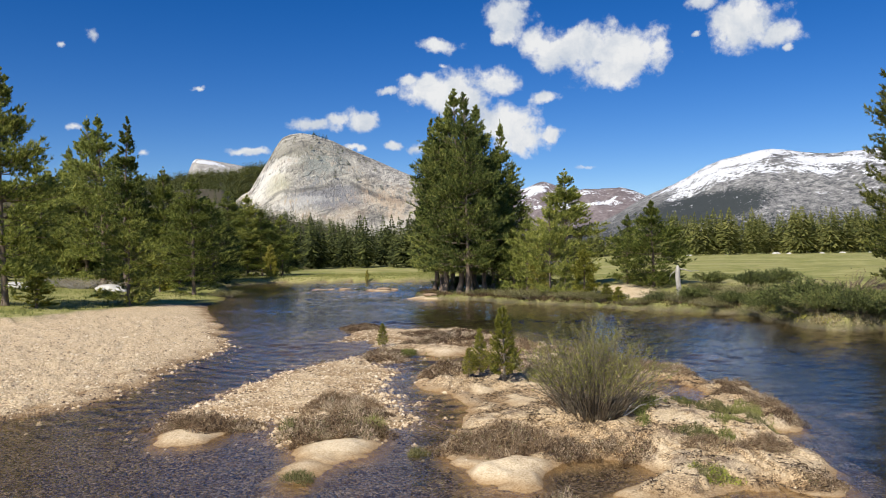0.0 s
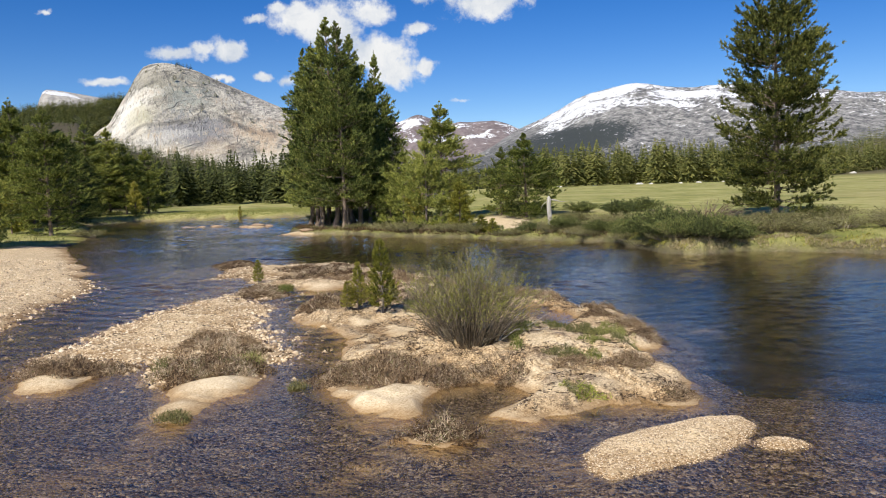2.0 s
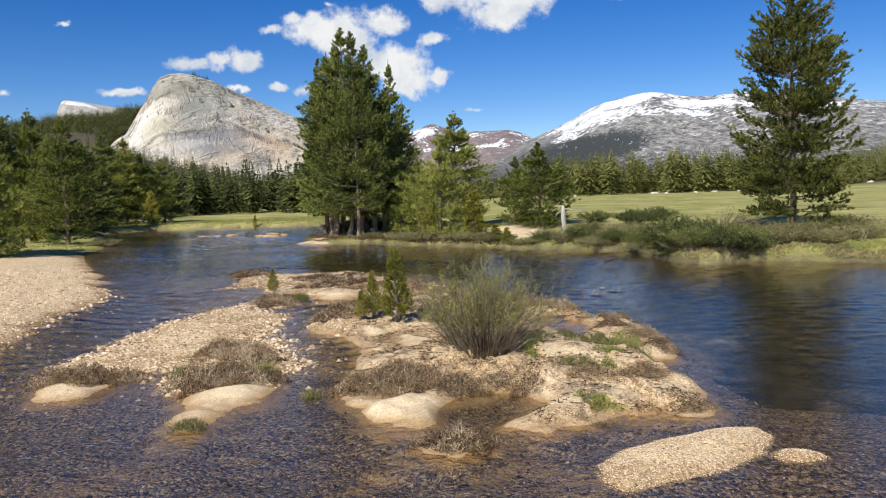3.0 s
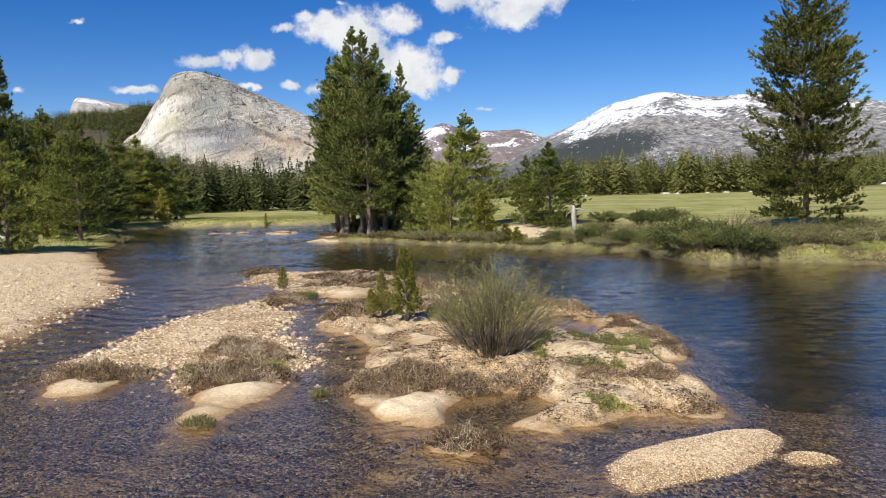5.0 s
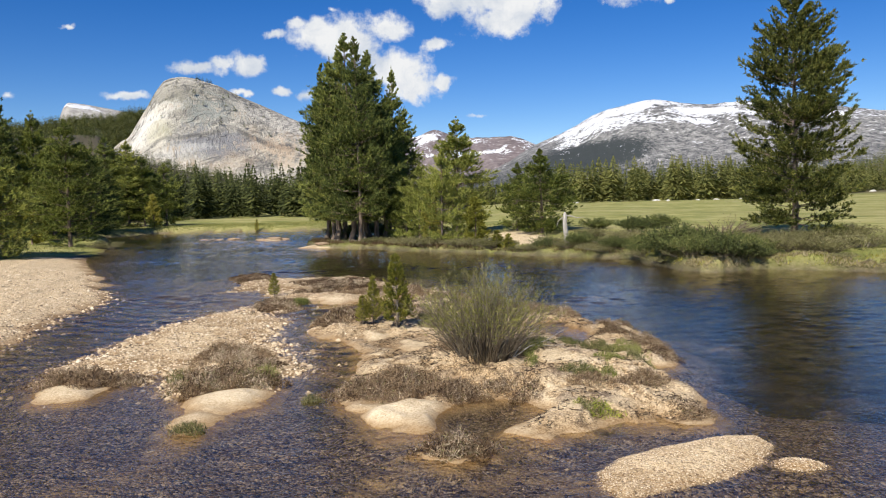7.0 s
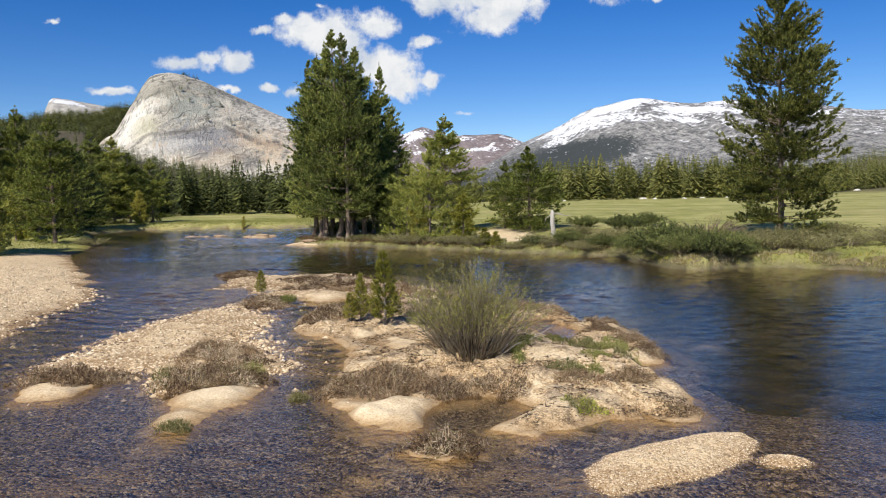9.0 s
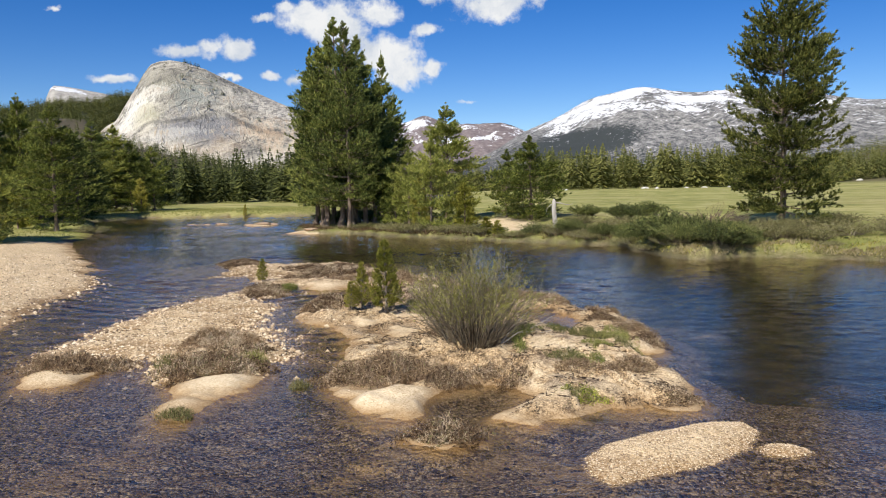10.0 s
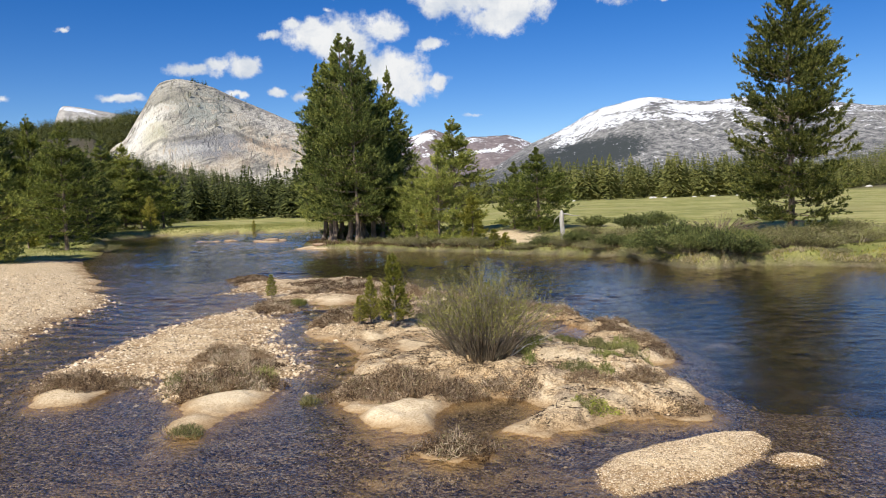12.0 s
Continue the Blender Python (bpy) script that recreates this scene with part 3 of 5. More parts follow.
    zn = np.maximum(shore(dn, 0.11, 0.3, 0.3), shore(dn2, 0.06, 0.2, 0.3))
    zs = np.full(x.shape, -9.0)
    for mx, my, a, b, h in MOUNDS:
        dy = y + 0.40 * n2 + 0.28 * n4 - my
        q = np.hypot((x + 0.36 * n1 + 0.26 * n3 - mx) / a, dy / (b * np.where(dy < 0, 1.2, 0.85)))
        zs = np.maximum(zs, np.where(q < 1, 0.68 * h * (1 - q ** 1.7), np.where(q < 3, (0.09 + 0.6 * h) * (1 - q), -9)) + 0.022 * n4)
    zg = np.full(x.shape, -9.0)
    for mx, my, a, b, h in SHOALS:
        q = np.hypot((x + 0.9 * n1 - mx) / a, (y + 0.9 * n2 - my) / b)
        zg = np.maximum(zg, np.where(q < 2, -0.3 + (h + 0.3) * np.exp(-q * q), -9))
    z = np.max([bed, zl, zr, zi, zu, zm, zn, zs, zg], axis=0)
    rough = smooth(0.0, 0.1, z) * smooth(60, 30, r)
    soft = smooth(0.02, 0.0, z - zs) * 0.8
    z = z + rough * (1 - soft) * (0.10 * fbm(x / 0.45, y / 0.45, 9) + 0.030 * fbm(x / 0.16, y / 0.16, 12, 3))
    dry = np.maximum(dl, dr)
    z = z + 0.35 * smooth(20, 120, dry) + 0.25 * smooth(5, 25, dry) * fbm(x / 22, y / 22, 41, 3)
    hill = np.interp(az, HILL_AZ, HILL_H)
    z = z + hill * smooth(240, 950, r) * (1 + 0.12 * fbm(x / 160, y / 160, 17, 3))
    # surfaces
    sand = np.maximum(smooth(0.05, 0.0, z - zs), 0.9 * smooth(0.05, 0.0, z - zm)) * smooth(-0.11, -0.01, z)
    gravel = np.max([smooth(-0.7, 0.3, db + 0.7 * n3), smooth(-0.8, 0.3, di + 0.8 * n3) * (zs < z - 0.02), smooth(-0.1, 0.05, dn), smooth(-0.1, 0.05, dn2)], axis=0)
    gravel = np.maximum(gravel, 0.8 * smooth(0.0, 0.3, dm) * smooth(0.0, 0.2, fbm(x / 0.9, y / 0.9, 61) + 0.05) * (zs < z - 0.01))
    gravel = np.max([gravel, 0.85 * smooth(0.0, 0.3, du) * (zs < z - 0.01), smooth(0.02, 0.0, z - zg) * smooth(-0.1, 0.0, z)], axis=0)
    silt = np.zeros(x.shape)
    for (ax, ay), (ex, ey), w in SILT:
        k = np.clip(((x - ax) * (ex - ax) + (y - ay) * (ey - ay)) / ((ex - ax) ** 2 + (ey - ay) ** 2), 0, 1)
        silt = np.maximum(silt, smooth(1.3, 0.2, np.hypot(x - ax - k * (ex - ax), y - ay - k * (ey - ay)) / w + 0.8 * n3))
    sand = np.maximum(sand, 0.38 * silt * (z < 0))
    grass = np.maximum(smooth(0.3, 1.2, dl) * (1 - smooth(-0.6, 0.4, db + 0.6 * n1)), smooth(-0.05, 0.12, dr))
    grass = np.where((y > 48) & (dl > -0.5), np.maximum(grass, smooth(-0.05, 0.15, dl)), grass)
    grass = np.where((x < 1.2) & (dr > -1) & (zs >= z - 0.02), 0, grass)
    litter_and_shade = smooth(230, 320, r) * 0.9 * smooth(3, 8, hill) + smooth(60, 68, y) * smooth(-16, -26, x) * smooth(-0.1, 0.2, n1 + 0.15) * 0.9
    clump = np.hypot((x - 2.4) / 5.5, (y - 52.5) / 3.2)
    # the last term paints the undercut bank's shadow as a dark strip at its foot
    litter_and_shade = np.max([litter_and_shade, 0.75 * smooth(1.15, 0.7, clump), 0.8 * (x > 1.5) * (y < 60) * smooth(0.32, 0.12, dr + 0.2 * n3) * smooth(-0.5, -0.2, dr)], axis=0)
    bare = (dr > 0) * smooth(0.7, 0.1, dr) * smooth(0.55, 0.15, z) * smooth(-0.05, 0.25, n2 + 0.35 * smooth(15, 17, x))
    grass = grass * (1 - 0.5 * bare)
    clearing = smooth(1.15, 0.7, np.hypot((x - 10.7) / 1.5, (y - 45.5) / 4.5) + 0.5 * n1)
    grass, sand = grass * (1 - clearing), np.maximum(sand, 0.85 * clearing)
    sand = np.maximum(sand, 0.22 * bare * smooth(14, 16, x))
    wet = smooth(0.115, -0.01, z + 0.05 * n3) * np.where(z < 0, np.maximum(sand, gravel) ** 0.5 * smooth(-0.7, -0.25, z), 1) * 0.9
    wet = np.maximum(wet, 0.7 * smooth(0.13, 0.03, z) * smooth(-0.16, 0.10, fbm(x / 0.5, y / 0.5, 77)) * smooth(-0.1, 0.1, dm) * (zs < z - 0.01))
    # dark soil on steps and clods, which also paints the shade of small hollows
    riser = smooth(-0.17, -0.08, t1) * smooth(-0.01, -0.05, t1) + smooth(0.05, 0.13, t1) * smooth(0.20, 0.15, t1)
    clods = smooth(-0.06, 0.04, t2) * smooth(0.14, 0.07, t2)
    soil_and_shade = smooth(-0.05, 0.25, np.maximum(dm, du)) * np.maximum(0.2 + 0.6 * np.clip(worn, 0, 1) * smooth(-0.2, 0.1, t2) + 0.6 * smooth(-0.10, 0.16, fbm(x / 1.1 + 4, y / 1.3, 83)), np.maximum(0.9 * riser, 0.5 * clods)) * smooth(-0.03, 0.03, z)
    soil_and_shade = np.clip(soil_and_shade, 0, 0.95) * (1 - 0.8 * (zs >= z - 0.006))
    mud = np.exp(-(((x + 0.05) / 0.40) ** 2 + ((y - 14.2) / 1.9) ** 2)) + np.exp(-(((x + 0.25) / 0.45) ** 2 + ((y - 11.6) / 0.9) ** 2))
    wet = wet * (dr < -0.6)
    deep = np.maximum(smooth(-0.20, -0.46, z), 0.8 * np.clip(mud, 0, 1) * smooth(0.0, -0.05, z) * smooth(0.4, -0.1, n3))
    return z, dict(sand=sand, gravel=gravel, grass=grass, litter_and_shade=np.clip(litter_and_shade, 0, 1), wet=wet, soil_and_shade=soil_and_shade, deep=deep)

def ground_at(x, y):
    return float(land(np.array([x]), np.array([y]))[0][0])

def build_ground():
    az = np.concatenate([np.linspace(-180, -46, 36), np.arange(-45.8, 45.9, 0.19), np.linspace(46, 180, 36)])
    rs = np.concatenate([[0.01, 1, 2, 3, 4, 5.2], 6.0 * 1.0038 ** np.arange(0, 304), 19.0 * 1.015 ** np.arange(0, 134), 140 * 1.05 ** np.arange(0, 73)])
    a, r = np.meshgrid(np.radians(az), rs)
    x, y = r * np.sin(a), r * np.cos(a)
    z, zones = land(x.ravel(), y.ravel())
    na, nr = len(az), len(rs)
    i = np.arange(na * nr).reshape(nr, na)
    f = np.stack([i[:-1, :-1], i[:-1, 1:], i[1:, 1:], i[1:, :-1]], -1).reshape(-1, 4)[:, ::-1]
    me = mesh_from("ground", np.stack([x.ravel(), y.ravel(), z], 1), f, True)
    for k, v in zones.items():
        me.attributes.new(k, "FLOAT", "POINT").data.foreach_set("value", np.asarray(v, np.float32))
    return tagged(piece("ground", me, GROUND), "valley floor of gravel, pale sand, river bed and spring meadow", "ground", kind="structure")

build_ground()
def waves(x, y):
    """Height of the wind ripples: many small crossing wave trains, stronger in gusty patches."""
    rng = np.random.default_rng(12)
    h = np.zeros(x.shape)
    for k in range(30):
        wl = 0.22 * 1.052 ** k
        a = radians(72) + rng.normal() * 0.8
        w = 6.283 / wl
        h += 0.0062 * wl * np.sin(w * (x * math.cos(a) + y * math.sin(a)) + rng.random() * 6.283 + 1.6 * noise2(x / 2.6 + k, y / 2.6, k))
    gust = 0.8 + 1.1 * fbm(x / 5.0, y / 3.0, 301, 3)
    return h * np.clip(gust, 0.3, 1.6) * (0.16 + 0.62 * smooth(9, 26, np.hypot(x, y)))

def build_water():
    """One water surface: fine where the camera looks, coarse beyond; none under dry land."""
    vs, fs, base = [], [], 0
    for x0, x1, y0, y1, c, fine in [(-10, 12, 4.5, 16, 0.06, True), (-16, 24, 16, 34, 0.09, True), (-24, 22, 34, 88, 0.2, True),
                                    (-75, 75, -60, 4.5, 5, False), (-75, -10, 4.5, 16, 2, False), (12, 75, 4.5, 16, 2, False),
                                    (24, 60, 16, 34, 2, False), (-10, 60, 88, 210, 4, False)]:
        nx, ny = int(round((x1 - x0) / c)) + 1, int(round((y1 - y0) / c)) + 1
        x, y = np.meshgrid(np.linspace(x0, x1, nx), np.linspace(y0, y1, ny))
        z = waves(x, y) if fine else np.zeros(x.shape)
        if fine:
            z = z * smooth(0, 1.0, np.minimum(np.minimum(x - x0, x1 - x), 9) + (y0 > 4.5) * 9)
        keep = np.ones((ny - 1, nx - 1), bool)
        if fine:
            g = land(x[::2, ::2], y[::2, ::2])[0] < 0.08
            g = np.repeat(np.repeat(g, 2, 0), 2, 1)[:ny - 1, :nx - 1]
            keep = g | np.roll(g, 1, 0) | np.roll(g, 1, 1) | np.roll(g, -1, 0) | np.roll(g, -1, 1)
        i = np.arange(nx * ny).reshape(ny, nx)
        f = np.stack([i[:-1, :-1], i[:-1, 1:], i[1:, 1:], i[1:, :-1]], -1)[keep]
        used = np.unique(f)
        remap = np.zeros(nx * ny, int)
        remap[used] = np.arange(len(used))
        vs.append(np.stack([x.ravel(), y.ravel(), z.ravel()], 1)[used])
        fs.append(remap[f] + base)
        base += len(used)
    me = mesh_from("water", np.concatenate(vs), np.concatenate(fs), True)
    return tagged(piece("water", me, WATER), "clear shallow river with wind ripples and blue reflections", "river", kind="structure")

build_water()

# ---------------------------------------------------------------- mountains
def mountain(name, label, mat, dist, table, front, convex, rough, base=0.0, step=0.06, seed=1, back=0.25, grain=60.0, lay=26, soft=0.5):
    """A ridge whose skyline follows elevations (degrees) by azimuth, with a slope towards the valley."""
    t = np.array(table, float)
    az = np.arange(t[0, 0], t[-1, 0], step)
    el = np.interp(az, t[:, 0], t[:, 1])
    k = max(3, int(soft / step))
    pad = np.pad(el, k, mode="edge")
    el = 0.4 * el + 0.6 * np.convolve(pad, np.ones(2 * k + 1) / (2 * k + 1), "valid")
    el = el + 0.10 * rough * fbm(az * 2.5, az * 0 + 3.3, seed, 5)
    top = EYE_HEIGHT + dist * np.tan(np.radians(el))
    s = np.concatenate([np.linspace(0, 1, lay), np.linspace(1.08, 1 + back, 6)])
    A, S = np.meshgrid(np.radians(az), s)
    T = np.broadcast_to(top, A.shape)
    R = dist * (1 - front * (1 - S))
    x, y = R * np.sin(A), R * np.cos(A)
    up = np.where(S <= 1, 1 - (1 - np.clip(S, 0, 1)) ** convex, 1 - (np.maximum(S - 1, 0) / back) ** 1.5)
    rough_part = np.sin(np.clip(S, 0, 1) * math.pi) ** 0.8
    g = np.abs(fbm(x / grain, y / grain * 0.6, seed + 9, 5))
    z = base + (T - base) * up - rough * rough_part * g * 0.30 * (T - base)
    n, m = A.shape
    i = np.arange(n * m).reshape(n, m)
    f = np.stack([i[:-1, :-1], i[1:, :-1], i[1:, 1:], i[:-1, 1:]], -1).reshape(-1, 4)[:, ::-1]
    me = mesh_from(name, np.stack([x.ravel(), y.ravel(), z.ravel()], 1), f, True)
    tagged(piece(name, me, mat), label, "mountain")
    return np.stack([x, y, z], -1)[:lay + 1]

DOME = mountain("granite_dome", "pale grey bare granite dome with dark water streaks", granite_material(), 2000,
         [(-16.4, 1.6), (-14.9, 3.6), (-14.3, 4.15), (-13.77, 4.4), (-12.91, 5.85), (-12.35, 6.75), (-12.0, 7.4), (-11.42, 8.2), (-10.86, 8.42), (-10.12, 8.5), (-9.57, 8.43), (-8.64, 8.19), (-7.9, 8.0), (-6.96, 7.56), (-5.07, 6.72), (-3.14, 5.85), (-1.96, 5.4), (-1.5, 5.15), (0.3, 4.0), (3.5, 2.2)],
         0.22, 2.0, 0.16, base=20, step=0.045, seed=4, grain=140, lay=60, soft=0.2)
RIDGE = mountain("wooded_ridge", "dark wooded ridge running behind granite dome", mottled("ridge_floor", ((0.35, (0.022, 0.028, 0.017)), (0.6, (0.05, 0.055, 0.034))), 0.02), 2350,
                 [(-26, 4.4), (-23, 4.7), (-20.4, 5.0), (-18.2, 5.35), (-16.6, 5.6), (-15.0, 5.65), (-14.3, 5.75), (-13.9, 6.05), (-12.6, 6.2), (-11.5, 6.0), (-9, 4)], 0.25, 1.3, 0.15, base=60, step=0.08, seed=71, grain=150)
mountain("far_dome", "distant light granite dome with snow patches beyond wooded hill",
         range_material("far_granite", (0.36, 0.34, 0.32), (0.58, 0.56, 0.52), 400, 520, 180, 0.5, [(-960, 385, 120, 16, -8, 1.3)]), 3500,
         [(-20, 3.6), (-18.2, 4.8), (-17.85, 5.9), (-17.6, 6.5), (-17.35, 6.72), (-16.44, 6.62), (-15.08, 6.4), (-13.86, 6.16), (-12.6, 5.8), (-11, 5.0)], 0.15, 1.6, 0.25, base=30, seed=11, grain=120, soft=0.15)
mountain("reddish_range", "distant reddish brown mountains streaked with snow",
         range_material("red_rock", (0.18, 0.15, 0.155), (0.33, 0.28, 0.28), 290, 560, 120, 0.85, [(760, 232, 230, 22, 4, 2.2), (900, 262, 60, 16, 30, 1.6), (430, 228, 110, 22, -8, 1.8), (520, 330, 50, 30, 0, 1.2)]), 4450,
         [(1, 2.8), (3.5, 3.5), (4.7, 3.95), (5.4, 4.4), (6.2, 4.45), (6.75, 4.72), (7.3, 4.95), (8.1, 4.66), (9.2, 4.2), (10.2, 4.28), (11.4, 4.26), (13.0, 4.3), (13.8, 4.05), (14.5, 3.7), (17, 2.4)],
         0.18, 1.2, 0.5, base=30, seed=21, grain=170)
mountain("snowy_mountain", "broad grey mountain with snowfields above wooded lower slopes",
         range_material("snow_range", (0.10, 0.105, 0.115), (0.46, 0.45, 0.43), 330, 560, 150, 0.95,
                        [(1060, 240, 160, 38, 28, 1.2), (1250, 335, 210, 60, 28, 1.3), (1500, 432, 190, 36, 16, 1.3), (1720, 372, 230, 42, -3, 1.9), (1640, 315, 200, 45, -8, 1.1), (2150, 340, 280, 50, -8, 1.5)],
                        [(1080, 175, 330, 75, 14, 3.0), (1480, 290, 130, 30, -5, 1.2)]), 4150,
         [(9.5, 1.3), (12.4, 2.45), (13.85, 3.2), (14.66, 3.7), (16.28, 4.3), (17.88, 5.1), (18.67, 5.6), (19.85, 5.98), (21.0, 6.2), (22.36, 6.45), (23.3, 6.44), (24.8, 6.12), (26.3, 5.93), (27.7, 6.0), (29.1, 6.06), (32.2, 5.7), (35.2, 5.2), (36.7, 4.92), (42, 4.6), (50, 3.5), (58, 1.5)], 0.32, 1.25, 0.45, base=10, step=0.1, seed=31, grain=220, lay=40)

# ---------------------------------------------------------------- conifers
def blades(p, d, length, width, rng):
    """One thin triangle at each point p, towards d."""
    side = np.cross(d, rng.normal(size=d.shape))
    side /= np.linalg.norm(side, axis=1, keepdims=True) + 1e-9
    w = (width * (0.7 + 0.6 * rng.random(len(p))))[:, None] if np.ndim(width) == 0 else width[:, None]
    l = (length * (0.6 + 0.8 * rng.random(len(p))))[:, None]
    v = np.stack([p - side * w, p + side * w, p + d * l], 1)
    return v.reshape(-1, 3), np.arange(3 * len(p)).reshape(-1, 3)

def tubes(paths, radii, sides=5):
    """Tapered tubes along polylines of equal length: paths (n, k, 3), radii (n, k)."""
    n, k, _ = paths.shape
    t = np.gradient(paths, axis=1)
    t /= np.linalg.norm(t, axis=2, keepdims=True) + 1e-9
    ref = np.where(np.abs(t[..., 2:3]) > 0.9, [[[1.0, 0, 0]]], [[[0, 0, 1.0]]])
    u = np.cross(t, ref)
    u /= np.linalg.norm(u, axis=2, keepdims=True) + 1e-9
    w = np.cross(t, u)
    a = np.linspace(0, 2 * math.pi, sides, endpoint=False)
    ring = np.cos(a)[:, None] * u[:, :, None] + np.sin(a)[:, None] * w[:, :, None]
    v = (paths[:, :, None] + ring * radii[:, :, None, None]).reshape(-1, 3)
    i = np.arange(n * k * sides).reshape(n, k, sides)
    j = np.roll(i, -1, 2)
    f = np.stack([i[:, :-1], j[:, :-1], j[:, 1:], i[:, 1:]], -1).reshape(-1, 4)
    return v, f

def unit(v):
    return v / (np.linalg.norm(v, axis=-1, keepdims=True) + 1e-9)

def conifer_arrays(seed, H, R, n_br, n_tuft, n_blade, length, width, bare=0.12, power=0.66, ragged=0.3, up_tip=0.35, gap=0.0, belly=None, bias=0.86):
    rng = np.random.default_rng(seed)
    u = bare + (1 - bare) * np.sort(rng.random(n_br)) ** bias
    if gap:                                    # tiers with openings between them
        u = u + 0.022 * np.sin(u * 42 + seed) * gap
    az = rng.random(n_br) * 2 * math.pi
    lobes = 1 + ragged * 0.6 * np.sin(az * 2 + u * 9 + seed) + ragged * (rng.random(n_br) - 0.5) * 2
    prof = np.clip((1 - u) / (1 - bare), 0, 1) ** power * np.minimum(1, 0.55 + (u - bare) * 3.2)
    if belly:
        prof = np.interp(u, *belly)
    L = np.maximum(R * prof * lobes, 0.02 * H * (1.02 - u)) + 0.004 * H
    out = np.stack([np.cos(az), np.sin(az), np.zeros(n_br)], 1)
    rise = np.interp(u, [bare, 0.45, 0.8, 1.0], [-0.24, 0.0, 0.30, 0.9]) + 0.15 * rng.normal(size=n_br)
    bend = 0.012 * H * np.sin(u * 3 + seed)
    root = np.stack([bend, bend * 0.4, u * H * 0.985], 1)
    def at(s, idx):
        l = L[idx]
        return root[idx] + out[idx] * (l * s)[:, None] + np.array([0, 0, 1.0]) * (l * (rise[idx] * s + up_tip * 0.6 * s * s))[:, None]
    # foliage: upturned twigs along each branch, clad in needles
    cnt = np.maximum(min(3, n_tuft), (n_tuft * (0.35 + 0.9 * L / L.max())).astype(int))
    idx = np.repeat(np.arange(n_br), cnt)
    twigs = max(3, n_tuft // 3)
    ts, tl = 0.16 + 0.80 * rng.random((n_br, twigs)) ** 0.8, rng.random((n_br, twigs)) - 0.5
    ti = rng.integers(0, twigs, len(idx))
    s, side = ts[idx, ti], tl[idx, ti]
    tang = np.cross(out[idx], [0, 0, 1.0])
    lat = side * L[idx] * 0.5 * np.clip(1.2 - s, 0.15, 1)
    tdir = unit(out[idx] * 0.55 + tang * (side * 1.3)[:, None] + np.stack([np.zeros(len(idx))] * 2 + [0.25 + 0.55 * u[idx] + 0.2 * rng.normal(size=(n_br, twigs))[idx, ti]], 1))
    along = rng.random(len(idx)) * np.clip(0.30 * L[idx], 0.02 * R, 0.22 * R)
    p = at(s, idx) + tang * lat[:, None] + tdir * along[:, None]
    p[:, 2] -= np.abs(lat) * 0.12
    q = np.repeat(p, n_blade, 0)
    q = q + rng.normal(size=q.shape) * length * 0.11
    dirs = unit(np.repeat(tdir, n_blade, 0) * 0.9 + rng.normal(size=q.shape) * 0.5 + np.array([0, 0, 0.2]))
    small = np.repeat(0.3 + 0.7 * np.minimum(1, L[idx] / (0.9 * L.mean())), n_blade)
    cv, cf = blades(q, dirs, length * small, width, rng)
    tipn = 26 if n_br > 80 else 6
    tp = np.stack([np.full(tipn, bend[-1]), np.full(tipn, bend[-1] * 0.4), H * (0.955 + 0.05 * rng.random(tipn))], 1)
    tv, tf = blades(tp, unit(rng.normal(size=(tipn, 3)) * 0.35 + np.array([0, 0, 0.9])), length * 0.6, width, rng)
    crown = (np.concatenate([cv, tv]), np.concatenate([cf, tf + len(cv)]))
    # limbs
    ks = np.linspace(0, 0.9, 3)
    paths = np.stack([at(np.full(n_br, k), np.arange(n_br)) for k in ks], 1)
    rad = (0.0013 * H + 0.004 * L)[:, None] * np.array([1, 0.65, 0.2])
    limbs = tubes(paths, rad, 3)
    # trunk
    ht = np.array([-0.03, 0.0, 0.015, 0.05, 0.15, 0.3, 0.5, 0.7, 0.88, 0.99])
    b = 0.012 * H * np.sin(ht * 3 + seed) * (ht > 0.02)
    path = np.stack([b, b * 0.4, ht * H], 1)[None]
    r0 = 0.0108 * H + 0.025
    rr = r0 * np.array([1.5, 1.45, 1.15, 1.0, 0.92, 0.8, 0.6, 0.38, 0.18, 0.04])[None]
    return crown, limbs, tubes(path, rr, 9)

def conifer(name, label, seed, H, R, needle, group="", n_br=150, n_tuft=30, n_blade=8, length=0.25, width=0.020, **more):
    crown, limbs, trunk = conifer_arrays(seed, H, R, n_br, n_tuft, n_blade, length, width, **more)
    top = tagged(new(name), label, "tree", group)
    piece("trunk", mesh_from("trunk", *trunk, True), BARK, top)
    tagged(piece("branchwork", mesh_from("branchwork", *limbs, True), BARK, top), kind="stuff")
    tagged(piece("crown", mesh_from("crown", *crown), needle, top), kind="stuff")
    return top

def stand(ob, x, y, turn=0, scale=1.0, wide=None, sink=0.0):
    w = wide or scale
    return pose(x, y, ground_at(x, y) - sink, 0, 0, turn) @ Matrix.Diagonal((w, w, scale, 1))

def plant(master, spots, group="", labels=None):
    """Sets the master at the first spot and copies at the others: x, y, height scale, width scale."""
    for k, (x, y, sz, sw) in enumerate(spots):
        m = stand(None, x, y, (k * 137) % 360, sz, sw)
        if k == 0:
            master.matrix_world = m
            ob = master
        else:
            ob = copy_thing(master, Matrix.Identity(4))
            ob.matrix_world = m
        tagged(ob, group=group)

SPIT, LEFT_STAND = "pines crowded on the river spit", "pines on the near left bank"
SPIRE = ([0.05, 0.13, 0.25, 0.38, 0.52, 0.7, 0.85, 0.94, 1.0], [0.80, 0.92, 1.0, 0.98, 0.80, 0.48, 0.22, 0.09, 0.01])
